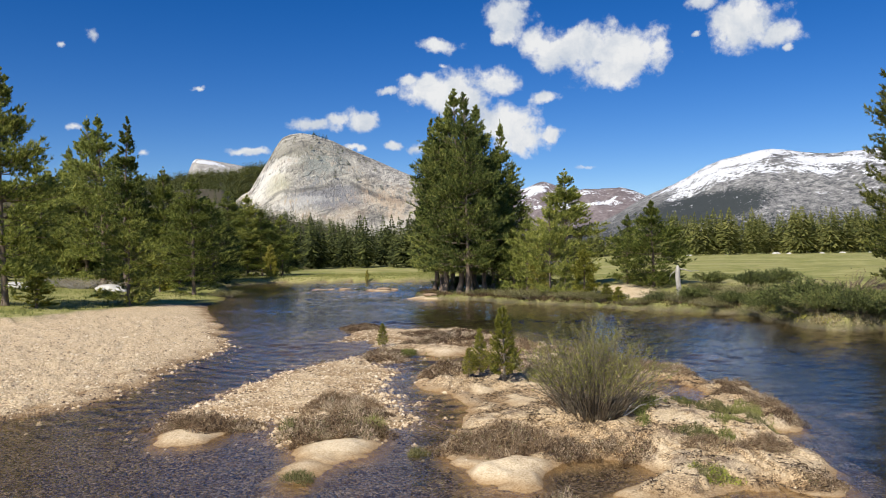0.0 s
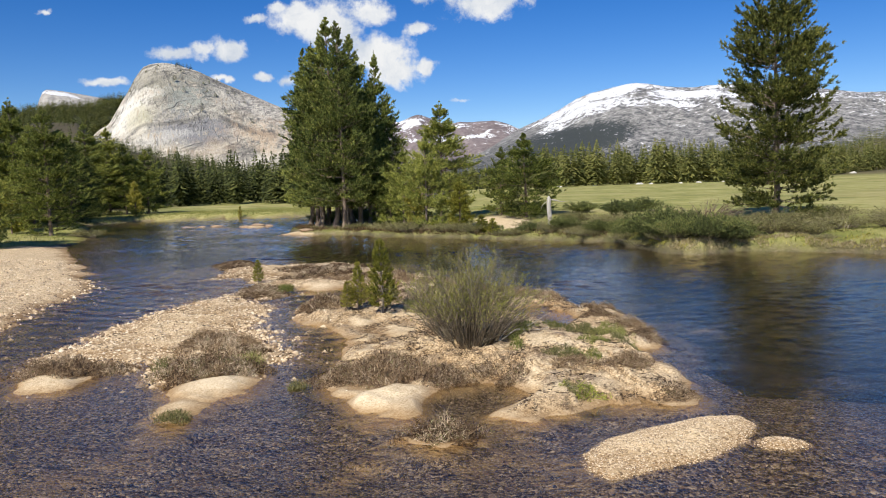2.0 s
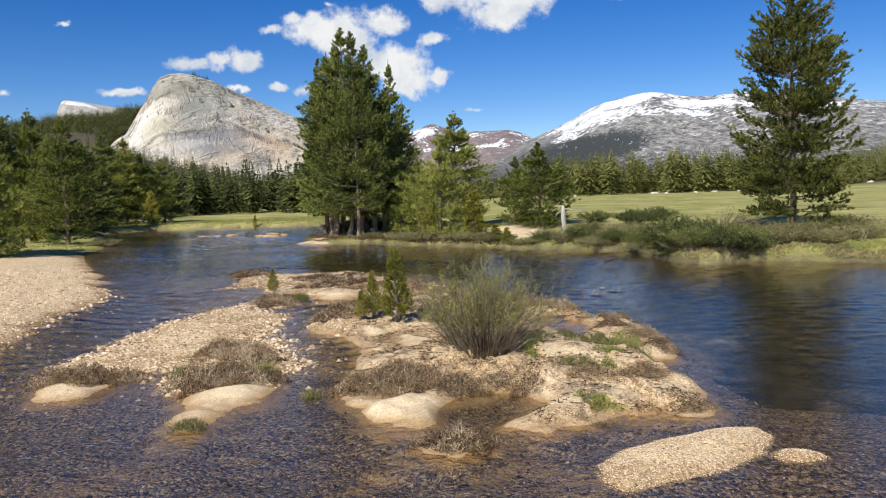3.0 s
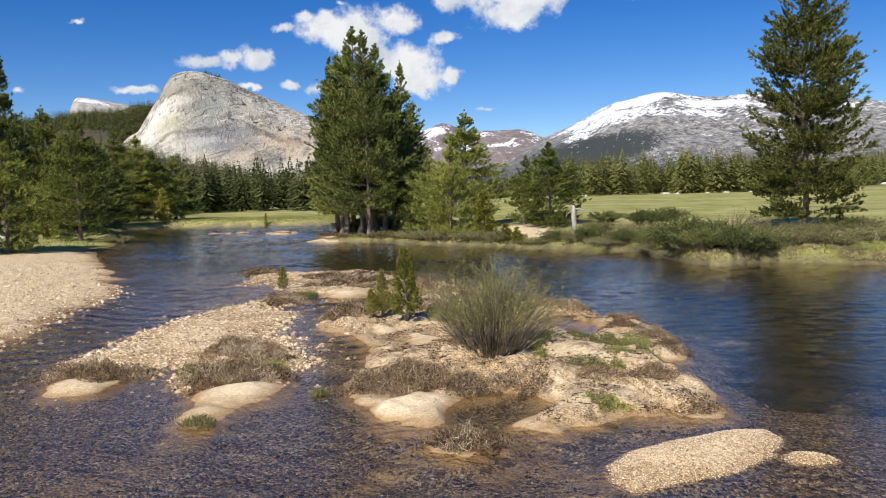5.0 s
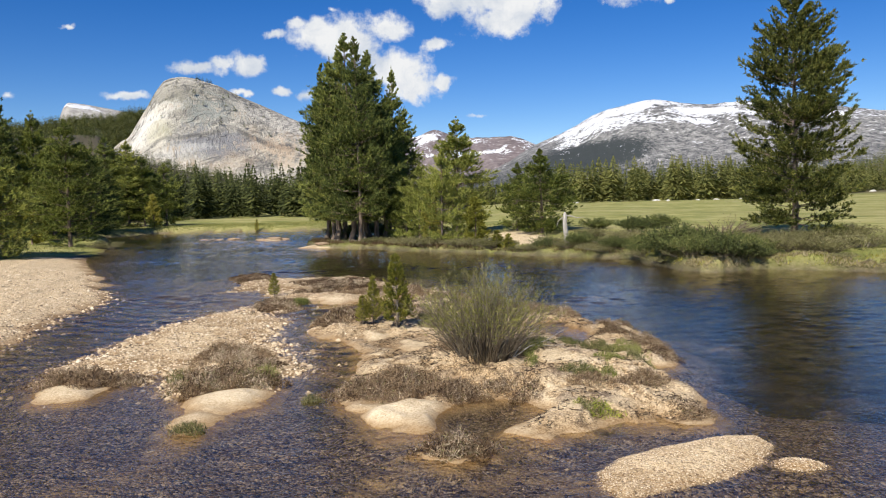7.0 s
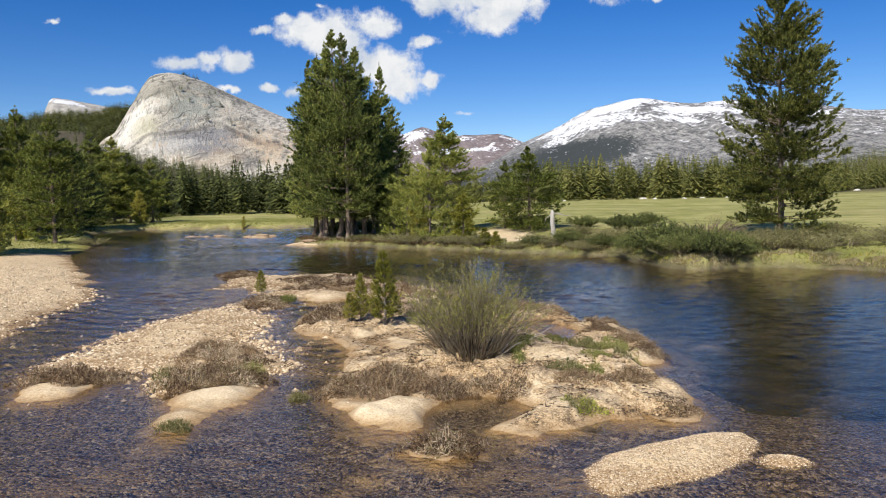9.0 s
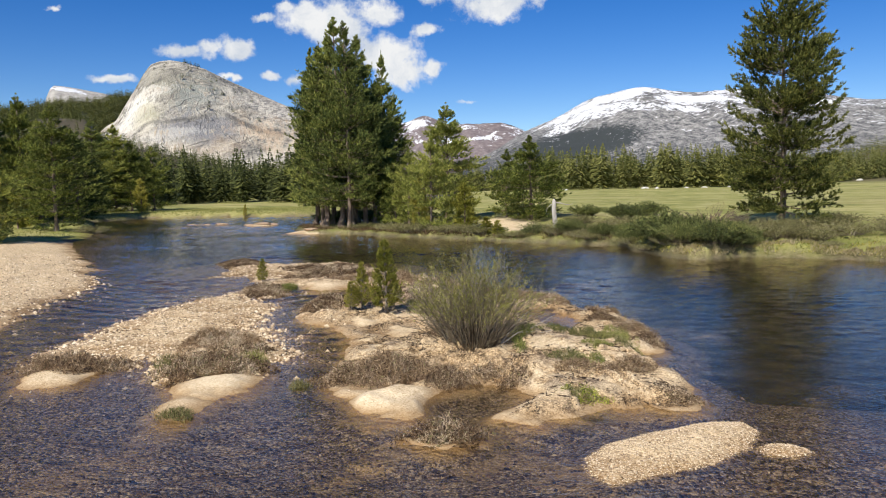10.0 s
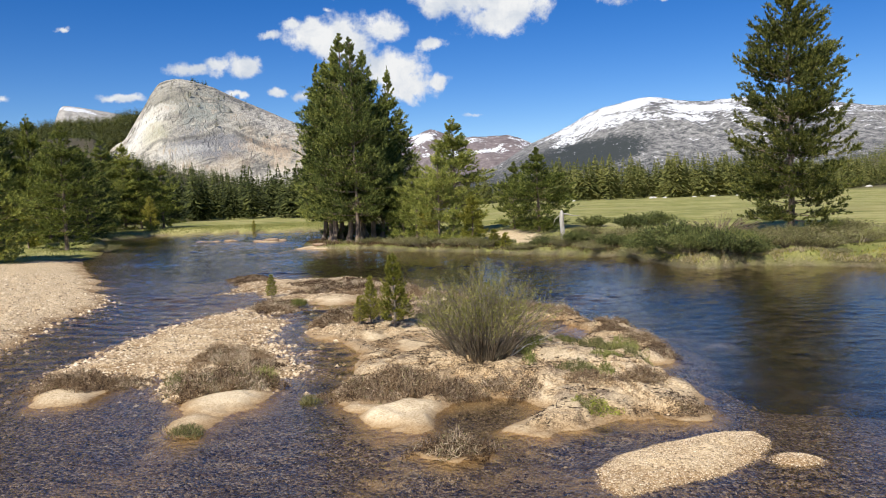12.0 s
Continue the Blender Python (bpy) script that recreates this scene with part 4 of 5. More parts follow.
SLIM = ([0.06, 0.15, 0.3, 0.5, 0.7, 0.86, 0.95, 1.0], [0.5, 0.8, 1.0, 0.84, 0.50, 0.22, 0.08, 0.01])
A1 = conifer("pine_tree", "tall dense dark green pine on river bank", 1, 13.2, 2.75, NEEDLE, n_br=250, n_tuft=46, n_blade=6, bare=0.035, ragged=0.26, gap=0.8, length=0.22, width=0.028, belly=SPIRE)
A2 = conifer("pine_tree", "tall narrow dark green pine in crowded stand", 2, 12.0, 2.0, NEEDLE, n_br=240, n_tuft=36, n_blade=6, bare=0.12, ragged=0.26, gap=0.8, length=0.20, width=0.024, belly=SLIM)
A3 = conifer("pine_tree", "full broad green pine with ragged outline", 3, 12.0, 2.8, NEEDLE_MID, n_br=250, n_tuft=48, n_blade=6, bare=0.04, ragged=0.28, gap=0.8, length=0.22, width=0.028, belly=SPIRE)
A4 = conifer("pine_tree", "sparse slender pine with visible grey trunk", 4, 13.0, 1.75, NEEDLE, n_br=200, n_tuft=30, n_blade=9, bare=0.12, ragged=0.3, gap=0.9, length=0.19, width=0.026, belly=SLIM)
A5 = conifer("pine_tree", "middle-sized bushy green pine beside river", 5, 6.0, 1.75, NEEDLE_MID, n_br=180, n_tuft=36, n_blade=6, length=0.17, width=0.021, bare=0.03, ragged=0.28, gap=0.5, belly=SPIRE)
A6 = conifer("young_pine", "young yellow-green pine with branches to ground", 6, 3.0, 0.8, NEEDLE_YOUNG, n_br=90, n_tuft=14, length=0.2, width=0.02, bare=0.03)
plant(A1, [(-27.6, 63.35, 1.06, 1.15), (-30.0, 66.3, 1.09, 0.94), (-23.8, 87.0, 0.74, 1.0), (-25.4, 66.6, 0.64, 0.82), (-22.2, 66.3, 0.57, 0.81), (-20.4, 69.1, 0.57, 0.83),
           (-28.5, 72.0, 0.72, 1.0), (-25.0, 74.5, 0.66, 0.95), (-31.5, 76.0, 0.75, 1.05), (-22.6, 77.5, 0.60, 0.9), (-34.0, 66.5, 0.80, 1.0)], LEFT_STAND)
A1B = conifer("pine_tree", "tall dense dark green pine on river spit", 8, 13.4, 2.8, NEEDLE, n_br=280, n_tuft=58, n_blade=6, bare=0.09, ragged=0.24, gap=0.8, length=0.18, width=0.021, belly=SPIRE)
plant(A1B, [(1.05, 52.0, 1.01, 1.05), (2.3, 54.9, 0.97, 0.9), (1.54, 50.1, 0.97, 0.75)], SPIT)
plant(A2, [(0.06, 52.8, 1.0, 1.16), (4.0, 54.8, 0.97, 0.82), (5.0, 55.4, 0.72, 0.75), (-0.15, 54.4, 0.80, 0.9), (1.9, 51.6, 0.72, 0.7), (3.3, 53.0, 0.74, 0.8), (1.7, 53.6, 0.9, 1.0), (2.7, 52.1, 0.88, 1.0), (0.57, 55.5, 1.08, 1.06), (-32.0, 67.0, 1.0, 1.1)], SPIT)
plant(A3, [(-22.3, 39.9, 1.0, 1.04), (-21.8, 61.2, 0.78, 0.73), (-17.7, 55.6, 0.7, 0.8), (-21.9, 88.0, 0.78, 0.9), (-36.3, 72.1, 0.89, 1.2), (-20.2, 87.6, 0.64, 0.76), (7.7, 49.6, 0.63, 0.8)], LEFT_STAND)
plant(A4, [(-24.2, 60.2, 1.01, 1.04), (-0.6, 55.7, 0.93, 1.0)], SPIT)
plant(A5, [(-17.5, 43.7, 0.97, 1.0), (-18.4, 89.6, 1.15, 1.25), (5.1, 47.7, 0.78, 0.77), (6.1, 44.9, 0.93, 0.77), (12.2, 45.7, 0.83, 1.08), (11.5, 49.0, 0.72, 0.64), (4.5, 50.6, 0.7, 0.6)], "smaller pines along the banks")
plant(A6, [(-21.2, 58.6, 1.01, 1.01), (-21.5, 62.3, 0.57, 0.71), (-18.4, 83.6, 1.15, 1.08), (-20.4, 39.3, 0.58, 1.12), (-21.25, 48.6, 0.22, 0.38), (-23.4, 62.0, 0.62, 0.84),
           (-7.7, 79.3, 0.42, 0.3), (8.0, 44.6, 0.87, 1.06), (8.45, 40.9, 0.31, 0.52), (8.93, 40.1, 0.28, 0.44), (5.4, 45.2, 1.0, 0.82)], "young pines along the banks")
LONE = conifer("lone_pine", "lone open-branched dark pine on brushy bank", 14, 11.2, 2.25, NEEDLE_DARK, n_br=350, n_tuft=54, n_blade=10, length=0.16, width=0.020,
               bare=0.07, ragged=0.27, up_tip=0.5, gap=0.75, bias=0.96,
               belly=([0.1, 0.2, 0.35, 0.57, 0.7, 0.84, 0.92, 1.0], [0.80, 0.92, 1.0, 1.04, 0.72, 0.42, 0.21, 0.02]))
plant(LONE, [(21.0, 33.8, 1.0, 1.0)])
def sapling(label, seed, H, R, whorls, per, needle, length, width):
    """A young pine: open whorls of upswept boughs, each a brush of needles, on a slim visible stem."""
    rng = np.random.default_rng(seed)
    u = np.repeat(np.linspace(0.10, 0.90, whorls), per) + rng.normal(size=whorls * per) * 0.022
    n = len(u)
    a = np.tile(np.arange(per) * 6.283 / per, whorls) + np.repeat(rng.random(whorls) * 6.283, per) + rng.normal(size=n) * 0.25
    L = R * np.interp(u, [0.05, 0.2, 0.45, 0.75, 1.0], [0.95, 1.0, 0.78, 0.42, 0.12]) * (0.7 + 0.5 * rng.random(n))
    root = np.stack([np.zeros(n), np.zeros(n), u * H], 1)
    out = np.stack([np.cos(a), np.sin(a), np.zeros(n)], 1)
    ks = np.array([0.0, 0.4, 0.75, 1.0])
    limbs = root[:, None] + out[:, None] * (L[:, None] * ks)[..., None] + np.array([0, 0, 1.0]) * (L[:, None] * (0.15 * ks + 0.55 * ks ** 2.4))[..., None]
    side = limbs[:, 1:2] + (unit(out + 0.9 * np.cross(out, [0, 0, 1.0]) * rng.choice([-1, 1], n)[:, None]) * (0.5 * L)[:, None])[:, None] * np.array([0, 0.35, 0.7, 1.0])[None, :, None]
    side[:, :, 2] += (0.2 * L)[:, None] * np.array([0, 0.2, 0.6, 1.0])
    lead = np.array([[(0, 0, H * v) for v in (0.84, 0.90, 0.96, 1.0)]])
    limbs = np.concatenate([limbs, side, lead])
    k = 85
    i = np.repeat(np.arange(len(limbs)), k)
    f = (0.25 + 0.75 * rng.random(len(i))) * 2.999
    sg = f.astype(int)
    w = (f - sg)[:, None]
    p = limbs[i, sg] * (1 - w) + limbs[i, sg + 1] * w
    d = unit(unit(limbs[i, sg + 1] - limbs[i, sg]) * 0.9 + rng.normal(size=p.shape) * 0.55 + np.array([0, 0, 0.15]))
    top = tagged(new("young_pine"), label, "tree", "saplings on the islet")
    ht = np.linspace(-0.04, 0.97, 7)
    path = np.stack([0.01 * H * np.sin(ht * 5), 0 * ht, ht * H], 1)[None]
    piece("trunk", mesh_from("trunk", *tubes(path, (0.018 * H * (1.05 - ht))[None], 7), True), TWIG, top)
    tagged(piece("branchwork", mesh_from("branchwork", *tubes(limbs, np.full((len(limbs), 1), 0.0045 * H) * np.array([1, 0.8, 0.6, 0.3]), 3), True), TWIG, top), kind="stuff")
    tagged(piece("crown", mesh_from("crown", *blades(p, d, length, width, rng)), needle, top), kind="stuff")
    return top

S1 = sapling("small yellow-green pine sapling with open whorls on sandy islet", 31, 1.62, 0.34, 12, 6, NEEDLE_YOUNG, 0.066, 0.0078)
plant(S1, [(1.27, 17.0, 1.0, 1.0), (0.80, 17.9, 0.68, 0.62), (-1.94, 24.6, 0.46, 0.55), (0.55, 17.6, 0.40, 0.55), (1.5, 17.5, 0.35, 0.7)], "saplings on the islet")

# ---------------------------------------------------------------- far woods
def template(seed, tiers, n, R=1.45, H=10.0):
    """A far conifer as tiers of drooping ragged boughs round one axis."""
    rng = np.random.default_rng(seed)
    u = np.repeat(np.linspace(0.04, 0.97, tiers) + rng.normal(size=tiers) * 0.008, n)
    k = len(u)
    a = np.tile(np.arange(n) * 6.283 / n, tiers) + u * 40 + rng.normal(size=k) * 0.25
    r = R * np.interp(u, [0, 0.12, 0.3, 0.6, 0.9, 1], [0.65, 0.9, 1.0, 0.66, 0.2, 0.04]) * (0.6 + 0.7 * rng.random(k))
    w = 0.5 * 6.283 / n * (1.0 + 0.5 * rng.random(k))
    z = u * H
    drop = 0.10 * r + 0.22 * rng.normal(size=k) * r
    tip = np.stack([r * np.cos(a), r * np.sin(a), z - drop], 1)
    tw = 0.05 + 0.12 * rng.normal(size=k)
    b0 = np.stack([0.42 * r * np.cos(a - w), 0.42 * r * np.sin(a - w), z + 0.12 * r + tw], 1)
    b1 = np.stack([0.42 * r * np.cos(a + w), 0.42 * r * np.sin(a + w), z + 0.12 * r - tw], 1)
    spire = np.array([[(-0.07, 0, H * 0.93), (0.07, 0, H * 0.93), (0, 0, H * 1.02)], [(0, -0.07, H * 0.93), (0, 0.07, H * 0.93), (0, 0, H * 1.02)]])
    v = np.concatenate([np.stack([b0, b1, tip], 1), spire]).reshape(-1, 3)
    return v, np.arange(len(v)).reshape(-1, 3)

def woods(name, label, x, y, height, templates, seed, fat=1.0, z=None):
    """Many far trees joined into one mesh."""
    rng = np.random.default_rng(seed)
    z = land(x, y)[0] if z is None else z
    vs, fs, base = [], [], 0
    turn, pick = rng.random(len(x)) * 6.283, rng.integers(0, len(templates), len(x))
    for k in range(len(x)):
        v, f = templates[pick[k]]
        s, w, c, sn = height[k] / 10, height[k] / 10 * fat * (0.75 + 0.6 * rng.random()), math.cos(turn[k]), math.sin(turn[k])
        vs.append(np.stack([x[k] + w * (v[:, 0] * c - v[:, 1] * sn), y[k] + w * (v[:, 0] * sn + v[:, 1] * c), z[k] + s * v[:, 2]], 1))
        fs.append(f + base)
        base += len(v)
    ob = piece(name, mesh_from(name, np.concatenate(vs), np.concatenate(fs)), NEEDLE_FAR)
    return tagged(ob, label, "forest", kind="stuff")

EDGE_T = [template(50 + k, 28, 13, 1.2 + 0.12 * k) for k in range(6)]
RIDGE_T = [template(80 + k, 7, 6) for k in range(4)]
HILL_T = [template(60 + k, 11, 8) for k in range(5)]
rng = np.random.default_rng(3)

def sector(n, a0, a1, edge_az, edge_r, spread, power=1.6):
    az = a0 + (a1 - a0) * rng.random(n)
    r = np.interp(az, edge_az, edge_r) + spread * rng.random(n) ** power
    return r * np.sin(np.radians(az)), r * np.cos(np.radians(az))

x, y = sector(700, 7.5, 50, [7, 11, 14, 17, 28.7, 37.5, 50], [340, 330, 235, 190, 200, 320, 350], 150, 2.0)
woods("pine_forest", "dark green pine forest beyond open meadow", x, y, 7.2 + 4 * rng.random(len(x)), EDGE_T, 1, 1.3)
x, y = sector(220, -14.5, 5, [-15, -11, -7, -1.6, 5], [112, 123, 130, 119, 122], 70)
woods("pine_forest", "pine forest at edge of far river meadow", x, y, 5.5 + 3.6 * rng.random(len(x)), EDGE_T, 2, 1.3)
x, y = sector(150, -48, -14, [-48, -24, -14], [72, 84, 104], 90)
woods("pine_forest", "dense pine forest behind bank trees", x, y, 7 + 3.5 * rng.random(len(x)), EDGE_T, 4, 1.2)
x, y = sector(1900, -48, 8, [-48, 8], [200, 200], 830, 0.62)
woods("hillside_forest", "dark conifers covering hill below granite dome", x, y, 8.5 + 5 * rng.random(len(x)), HILL_T, 5, 1.3)
x, y = sector(900, 29, 52, [29, 52], [430, 400], 560, 0.8)
woods("hillside_forest", "conifers on far slope below snowy mountain", x, y, 8.5 + 5 * rng.random(len(x)), RIDGE_T, 6, 1.3)

def perch(n, surface, lo, hi, a0=0.0, a1=1.0):
    """Random places on a mountain's face, between two shares of its slope and of its width."""
    r, c, _ = surface.shape
    p = surface[rng.integers(int(lo * (r - 1)), int(hi * (r - 1)) + 1, n), rng.integers(int(a0 * c), int(a1 * c), n)]
    return p + rng.normal(size=p.shape) * np.array([6, 6, 0])

p = perch(3300, RIDGE, 0.25, 1.0, 0.22, 0.88)
woods("hillside_forest", "dark conifers along ridge behind granite dome", p[:, 0], p[:, 1], 15 + 11 * rng.random(len(p)), RIDGE_T, 7, 2.0, p[:, 2] - 2)
p = np.concatenate([perch(30, DOME, 0.98, 1.0, 0.35, 0.42), perch(40, DOME, 0.30, 0.75, 0.1, 0.6)])
woods("summit_pines", "few small pines clinging to granite dome", p[:, 0], p[:, 1], 7 + 7 * rng.random(len(p)), HILL_T, 8, 2.2, p[:, 2] - 0.5)

# ---------------------------------------------------------------- shrubs
def shrub(name, label, category, seed, H, R, n_stem, n_leaf, leaf_len, leaf_w, leaf_mat, stem_mat=None, stem_r=0.006, low=0.35, group="", lean=1.0, wild=0.5):
    rng = np.random.default_rng(seed)
    a, q = rng.random(n_stem) * 6.283, np.sqrt(rng.random(n_stem))
    root = np.stack([np.cos(a) * q * R * 0.38, np.sin(a) * q * R * 0.38, np.full(n_stem, -0.04)], 1)
    h = H * (1.05 - wild + wild * rng.random(n_stem) ** (0.5 / wild)) * (1 - 0.35 * q ** 2) * (1 + 0.35 * (wild - 0.5) * np.sin(a * 3 + seed))
    reach = R * q * (0.55 + 0.6 * rng.random(n_stem)) * lean
    a2 = a + rng.normal(size=n_stem) * 0.35
    tip = root + np.stack([np.cos(a2) * reach, np.sin(a2) * reach, h], 1)
    ks = np.linspace(0, 1, 5)
    paths = np.stack([root + (tip - root) * k + np.array([0, 0, 1.0]) * (H * 0.10 * math.sin(k * math.pi)) + rng.normal(size=(n_stem, 3)) * 0.012 * H * k for k in ks], 1)
    rad = stem_r * (0.7 + 0.6 * rng.random(n_stem))[:, None] * np.array([1, 0.85, 0.65, 0.45, 0.2])
    top = tagged(new(name), label, category, group)
    tagged(piece("stemwork", mesh_from("stemwork", *tubes(paths, rad, 3), True), stem_mat or TWIG, top), kind="stuff")
    i = rng.integers(0, n_stem, n_leaf)
    s = low + (1 - low) * rng.random(n_leaf) ** 0.7
    seg = np.minimum((s * 4).astype(int), 3)
    fr = (s * 4 - seg)[:, None]
    p = paths[i, seg] * (1 - fr) + paths[i, seg + 1] * fr + rng.normal(size=(n_leaf, 3)) * 0.035 * R
    d = unit(unit(tip - root)[i] * 0.8 + rng.normal(size=(n_leaf, 3)) * 0.7)
    tagged(piece("foliage", mesh_from("foliage", *blades(p, d, leaf_len, leaf_w, rng)), leaf_mat, top), kind="stuff")
    return top

def willow(seed, H, R, n_stem, n_leaf):
    """A many-stemmed willow: bare forked stems fanning from one foot, leaves on the outer twigs only."""
    rng = np.random.default_rng(seed)
    a, q = rng.random(n_stem) * 6.283, rng.random(n_stem) ** 0.6
    root = np.stack([np.cos(a) * q * R * 0.36, np.sin(a) * q * R * 0.36, np.full(n_stem, -0.05)], 1)
    h = H * (0.38 + 0.70 * rng.random(n_stem) ** 0.8) * (1 - 0.30 * q ** 2) * (1 + 0.12 * np.sin(3 * a + 1))
    a2 = a + rng.normal(size=n_stem) * 0.4
    tip = root + np.stack([np.cos(a2) * q * R * (0.55 + 0.5 * rng.random(n_stem)), np.sin(a2) * q * R * (0.55 + 0.5 * rng.random(n_stem)), h], 1)
    ks = np.linspace(0, 1, 5)
    arch = np.array([0, 0, 1.0]) * H * 0.07
    wig = np.cumsum(rng.normal(size=(n_stem, 5, 3)) * 0.022 * H, 1) * (ks > 0)[None, :, None]
    stems = root[:, None] + (tip - root)[:, None] * ks[None, :, None] + arch * np.sin(ks * math.pi)[None, :, None] + wig
    rad = (0.0045 + 0.006 * rng.random(n_stem))[:, None] * np.array([1, 0.85, 0.65, 0.45, 0.22])
    n_tw = n_stem * 5
    i = rng.integers(0, n_stem, n_tw)
    sh = 0.35 + 0.6 * rng.random(n_tw)
    seg = np.minimum((sh * 4).astype(int), 3)
    fr = (sh * 4 - seg)[:, None]
    foot = stems[i, seg] * (1 - fr) + stems[i, seg + 1] * fr
    d = unit(unit(tip - root)[i] * 0.9 + rng.normal(size=(n_tw, 3)) * 0.42 + np.array([0, 0, 0.35]))
    ln = H * (0.10 + 0.20 * rng.random(n_tw))[:, None]
    twigs = np.stack([foot, foot + d * ln * 0.5 + rng.normal(size=(n_tw, 3)) * 0.01, foot + d * ln + np.array([0, 0, 0.02])], 1)
    top = tagged(new("willow_shrub"), "many-stemmed willow shrub with sparse yellow-green leaves above bare stems", "shrub")
    tagged(piece("stemwork", mesh_from("stemwork", *tubes(stems, rad, 4), True), WILLOW_STEM, top), kind="stuff")
    tagged(piece("twigwork", mesh_from("twigwork", *tubes(twigs, np.full((n_tw, 1), 0.0032) * np.array([1, 0.7, 0.3]), 3), True), TWIG, top, "fine grey twigs"), kind="stuff")
    j = rng.integers(0, n_tw, n_leaf)
    leafy = twigs[j, 2, 2] > H * (0.30 + 0.25 * rng.random(n_leaf))
    j = j[leafy]
    u = (0.3 + 0.7 * rng.random(len(j)))[:, None]
    p = twigs[j, 0] * (1 - u) + twigs[j, 2] * u + rng.normal(size=(len(j), 3)) * 0.012
    tagged(piece("foliage", mesh_from("foliage", *blades(p, unit(d[j] + rng.normal(size=(len(j), 3)) * 0.6), 0.046, 0.0075, rng)), WILLOW, top), kind="stuff")
    return top

W = willow(71, 1.5, 1.12, 330, 14000)
W.matrix_world = stand(None, 2.5, 13.35)
BANK = "willow thickets on the far bank"
B1 = shrub("bank_willow", "rounded dark green willow thicket on river bank", "shrub", 72, 1.35, 1.3, 130, 7000, 0.115, 0.021, SHRUB, WILLOW_STEM, stem_r=0.010, low=0.12, group=BANK)
B2 = shrub("bank_willow", "brownish half-leafed willow thicket on meadow edge", "shrub", 73, 0.9, 1.25, 130, 3400, 0.11, 0.016, HEATH_GREEN, stem_r=0.011, low=0.2, group=BANK)
B3 = shrub("bank_willow", "grey-brown bare-stemmed thicket on river bank", "shrub", 76, 0.85, 1.2, 240, 2600, 0.10, 0.016, HEATH_GREEN, WILLOW_STEM, stem_r=0.009, low=0.2, group=BANK)
def spread(master, spots):
    for k, (x, y, s, w) in enumerate(spots):
        ob = master if k == 0 else copy_thing(master, Matrix.Identity(4))
        ob.matrix_world = stand(None, x, y, k * 79, s, w)
spread(B1, [(13.75, 30.4, 1.03, 0.97), (14.25, 28.9, 0.92, 0.78), (15.0, 28.1, 0.74, 0.69), (14.9, 32.0, 0.74, 0.74), (13.9, 34.6, 0.51, 0.64), (16.2, 29.4, 0.6, 0.74), (9.0, 41.3, 0.46, 0.51), (0.3, 56.2, 0.8, 0.9), (1.8, 56.9, 0.85, 0.9), (3.4, 57.8, 0.85, 1.0), (5.0, 59.0, 0.85, 1.0), (6.6, 60.5, 0.8, 1.0), (13.5, 28.3, 0.6, 0.64), (14.4, 27.6, 0.64, 0.69), (15.3, 27.9, 0.55, 0.64), (16.0, 28.2, 0.41, 0.51), (13.35, 29.8, 0.6, 0.6), (12.9, 48.5, 0.69, 0.92), (10.6, 38.5, 0.46, 0.55), (11.75, 36.9, 0.51, 0.55), (12.75, 34.9, 0.46, 0.51), (13.35, 32.9, 0.55, 0.55), (16.6, 42.0, 0.69, 0.74), (18.6, 43.5, 0.64, 0.83), (15.6, 45.5, 0.55, 0.74)])
spread(B3, [(13.9, 41.2, 0.66, 0.83), (14.9, 38.2, 0.82, 1.06), (17.4, 29.7, 0.82, 0.69), (18.1, 28.9, 0.9, 0.83), (19.1, 28.5, 0.78, 0.78), (12.9, 36.2, 0.49, 0.64), (23.0, 28.2, 0.74, 1.01), (20.1, 32.2, 0.78, 0.92), (21.6, 31.6, 0.74, 0.92), (22.9, 32.6, 0.82, 1.01), (18.6, 33.0, 0.66, 0.83), (4.6, 44.9, 0.66, 0.77), (7.3, 42.0, 0.59, 0.66)])
spread(B2, [(13.2, 37.2, 0.59, 0.74), (21.2, 29.2, 0.68, 0.92), (10.9, 39.3, 0.55, 0.69), (13.05, 32.2, 0.42, 0.6), (13.1, 30.6, 0.38, 0.55), (13.3, 29.3, 0.42, 0.46), (10.0, 38.4, 0.51, 0.66), (12.0, 35.9, 0.38, 0.55), (9.2, 39.6, 0.45, 0.55), (16.4, 28.4, 0.34, 0.46), (11.2, 37.0, 0.42, 0.6), (12.3, 35.1, 0.38, 0.55), (3.9, 46.2, 0.63, 0.72), (5.0, 44.2, 0.7, 0.83), (2.4, 48.8, 0.48, 0.77), (6.7, 42.6, 0.57, 0.66), (8.0, 41.0, 0.63, 0.55), (17.6, 33.4, 0.51, 0.74), (18.4, 26.4, 0.26, 0.37), (16.0, 35.4, 0.59, 0.74), (-15.3, 55.3, 0.7, 0.8), (24.5, 30.5, 0.68, 0.92), (22.5, 26.2, 0.51, 0.74)])
G1 = shrub("leafless_brush", "pale grey leafless brush among the bank pines", "shrub", 74, 1.0, 1.8, 260, 900, 0.1, 0.012, STRAW, DEADWOOD, 0.010, 0.3)
spread(G1, [(-27.2, 58.6, 0.9, 0.9), (-25.4, 58.8, 0.8, 0.7), (-29.0, 59.8, 0.9, 0.9)])
D1 = shrub("dead_brush", "dark fallen dead branches on meadow bank", "shrub", 75, 0.9, 1.3, 70, 300, 0.1, 0.012, HEATH, BARK, 0.02, 0.3, lean=1.8)
spread(D1, [(18.1, 34.9, 1.45, 1.0), (17.0, 34.6, 1.15, 0.8), (2.95, 9.1, 0.13, 0.11), (3.35, 9.35, 0.10, 0.14)])

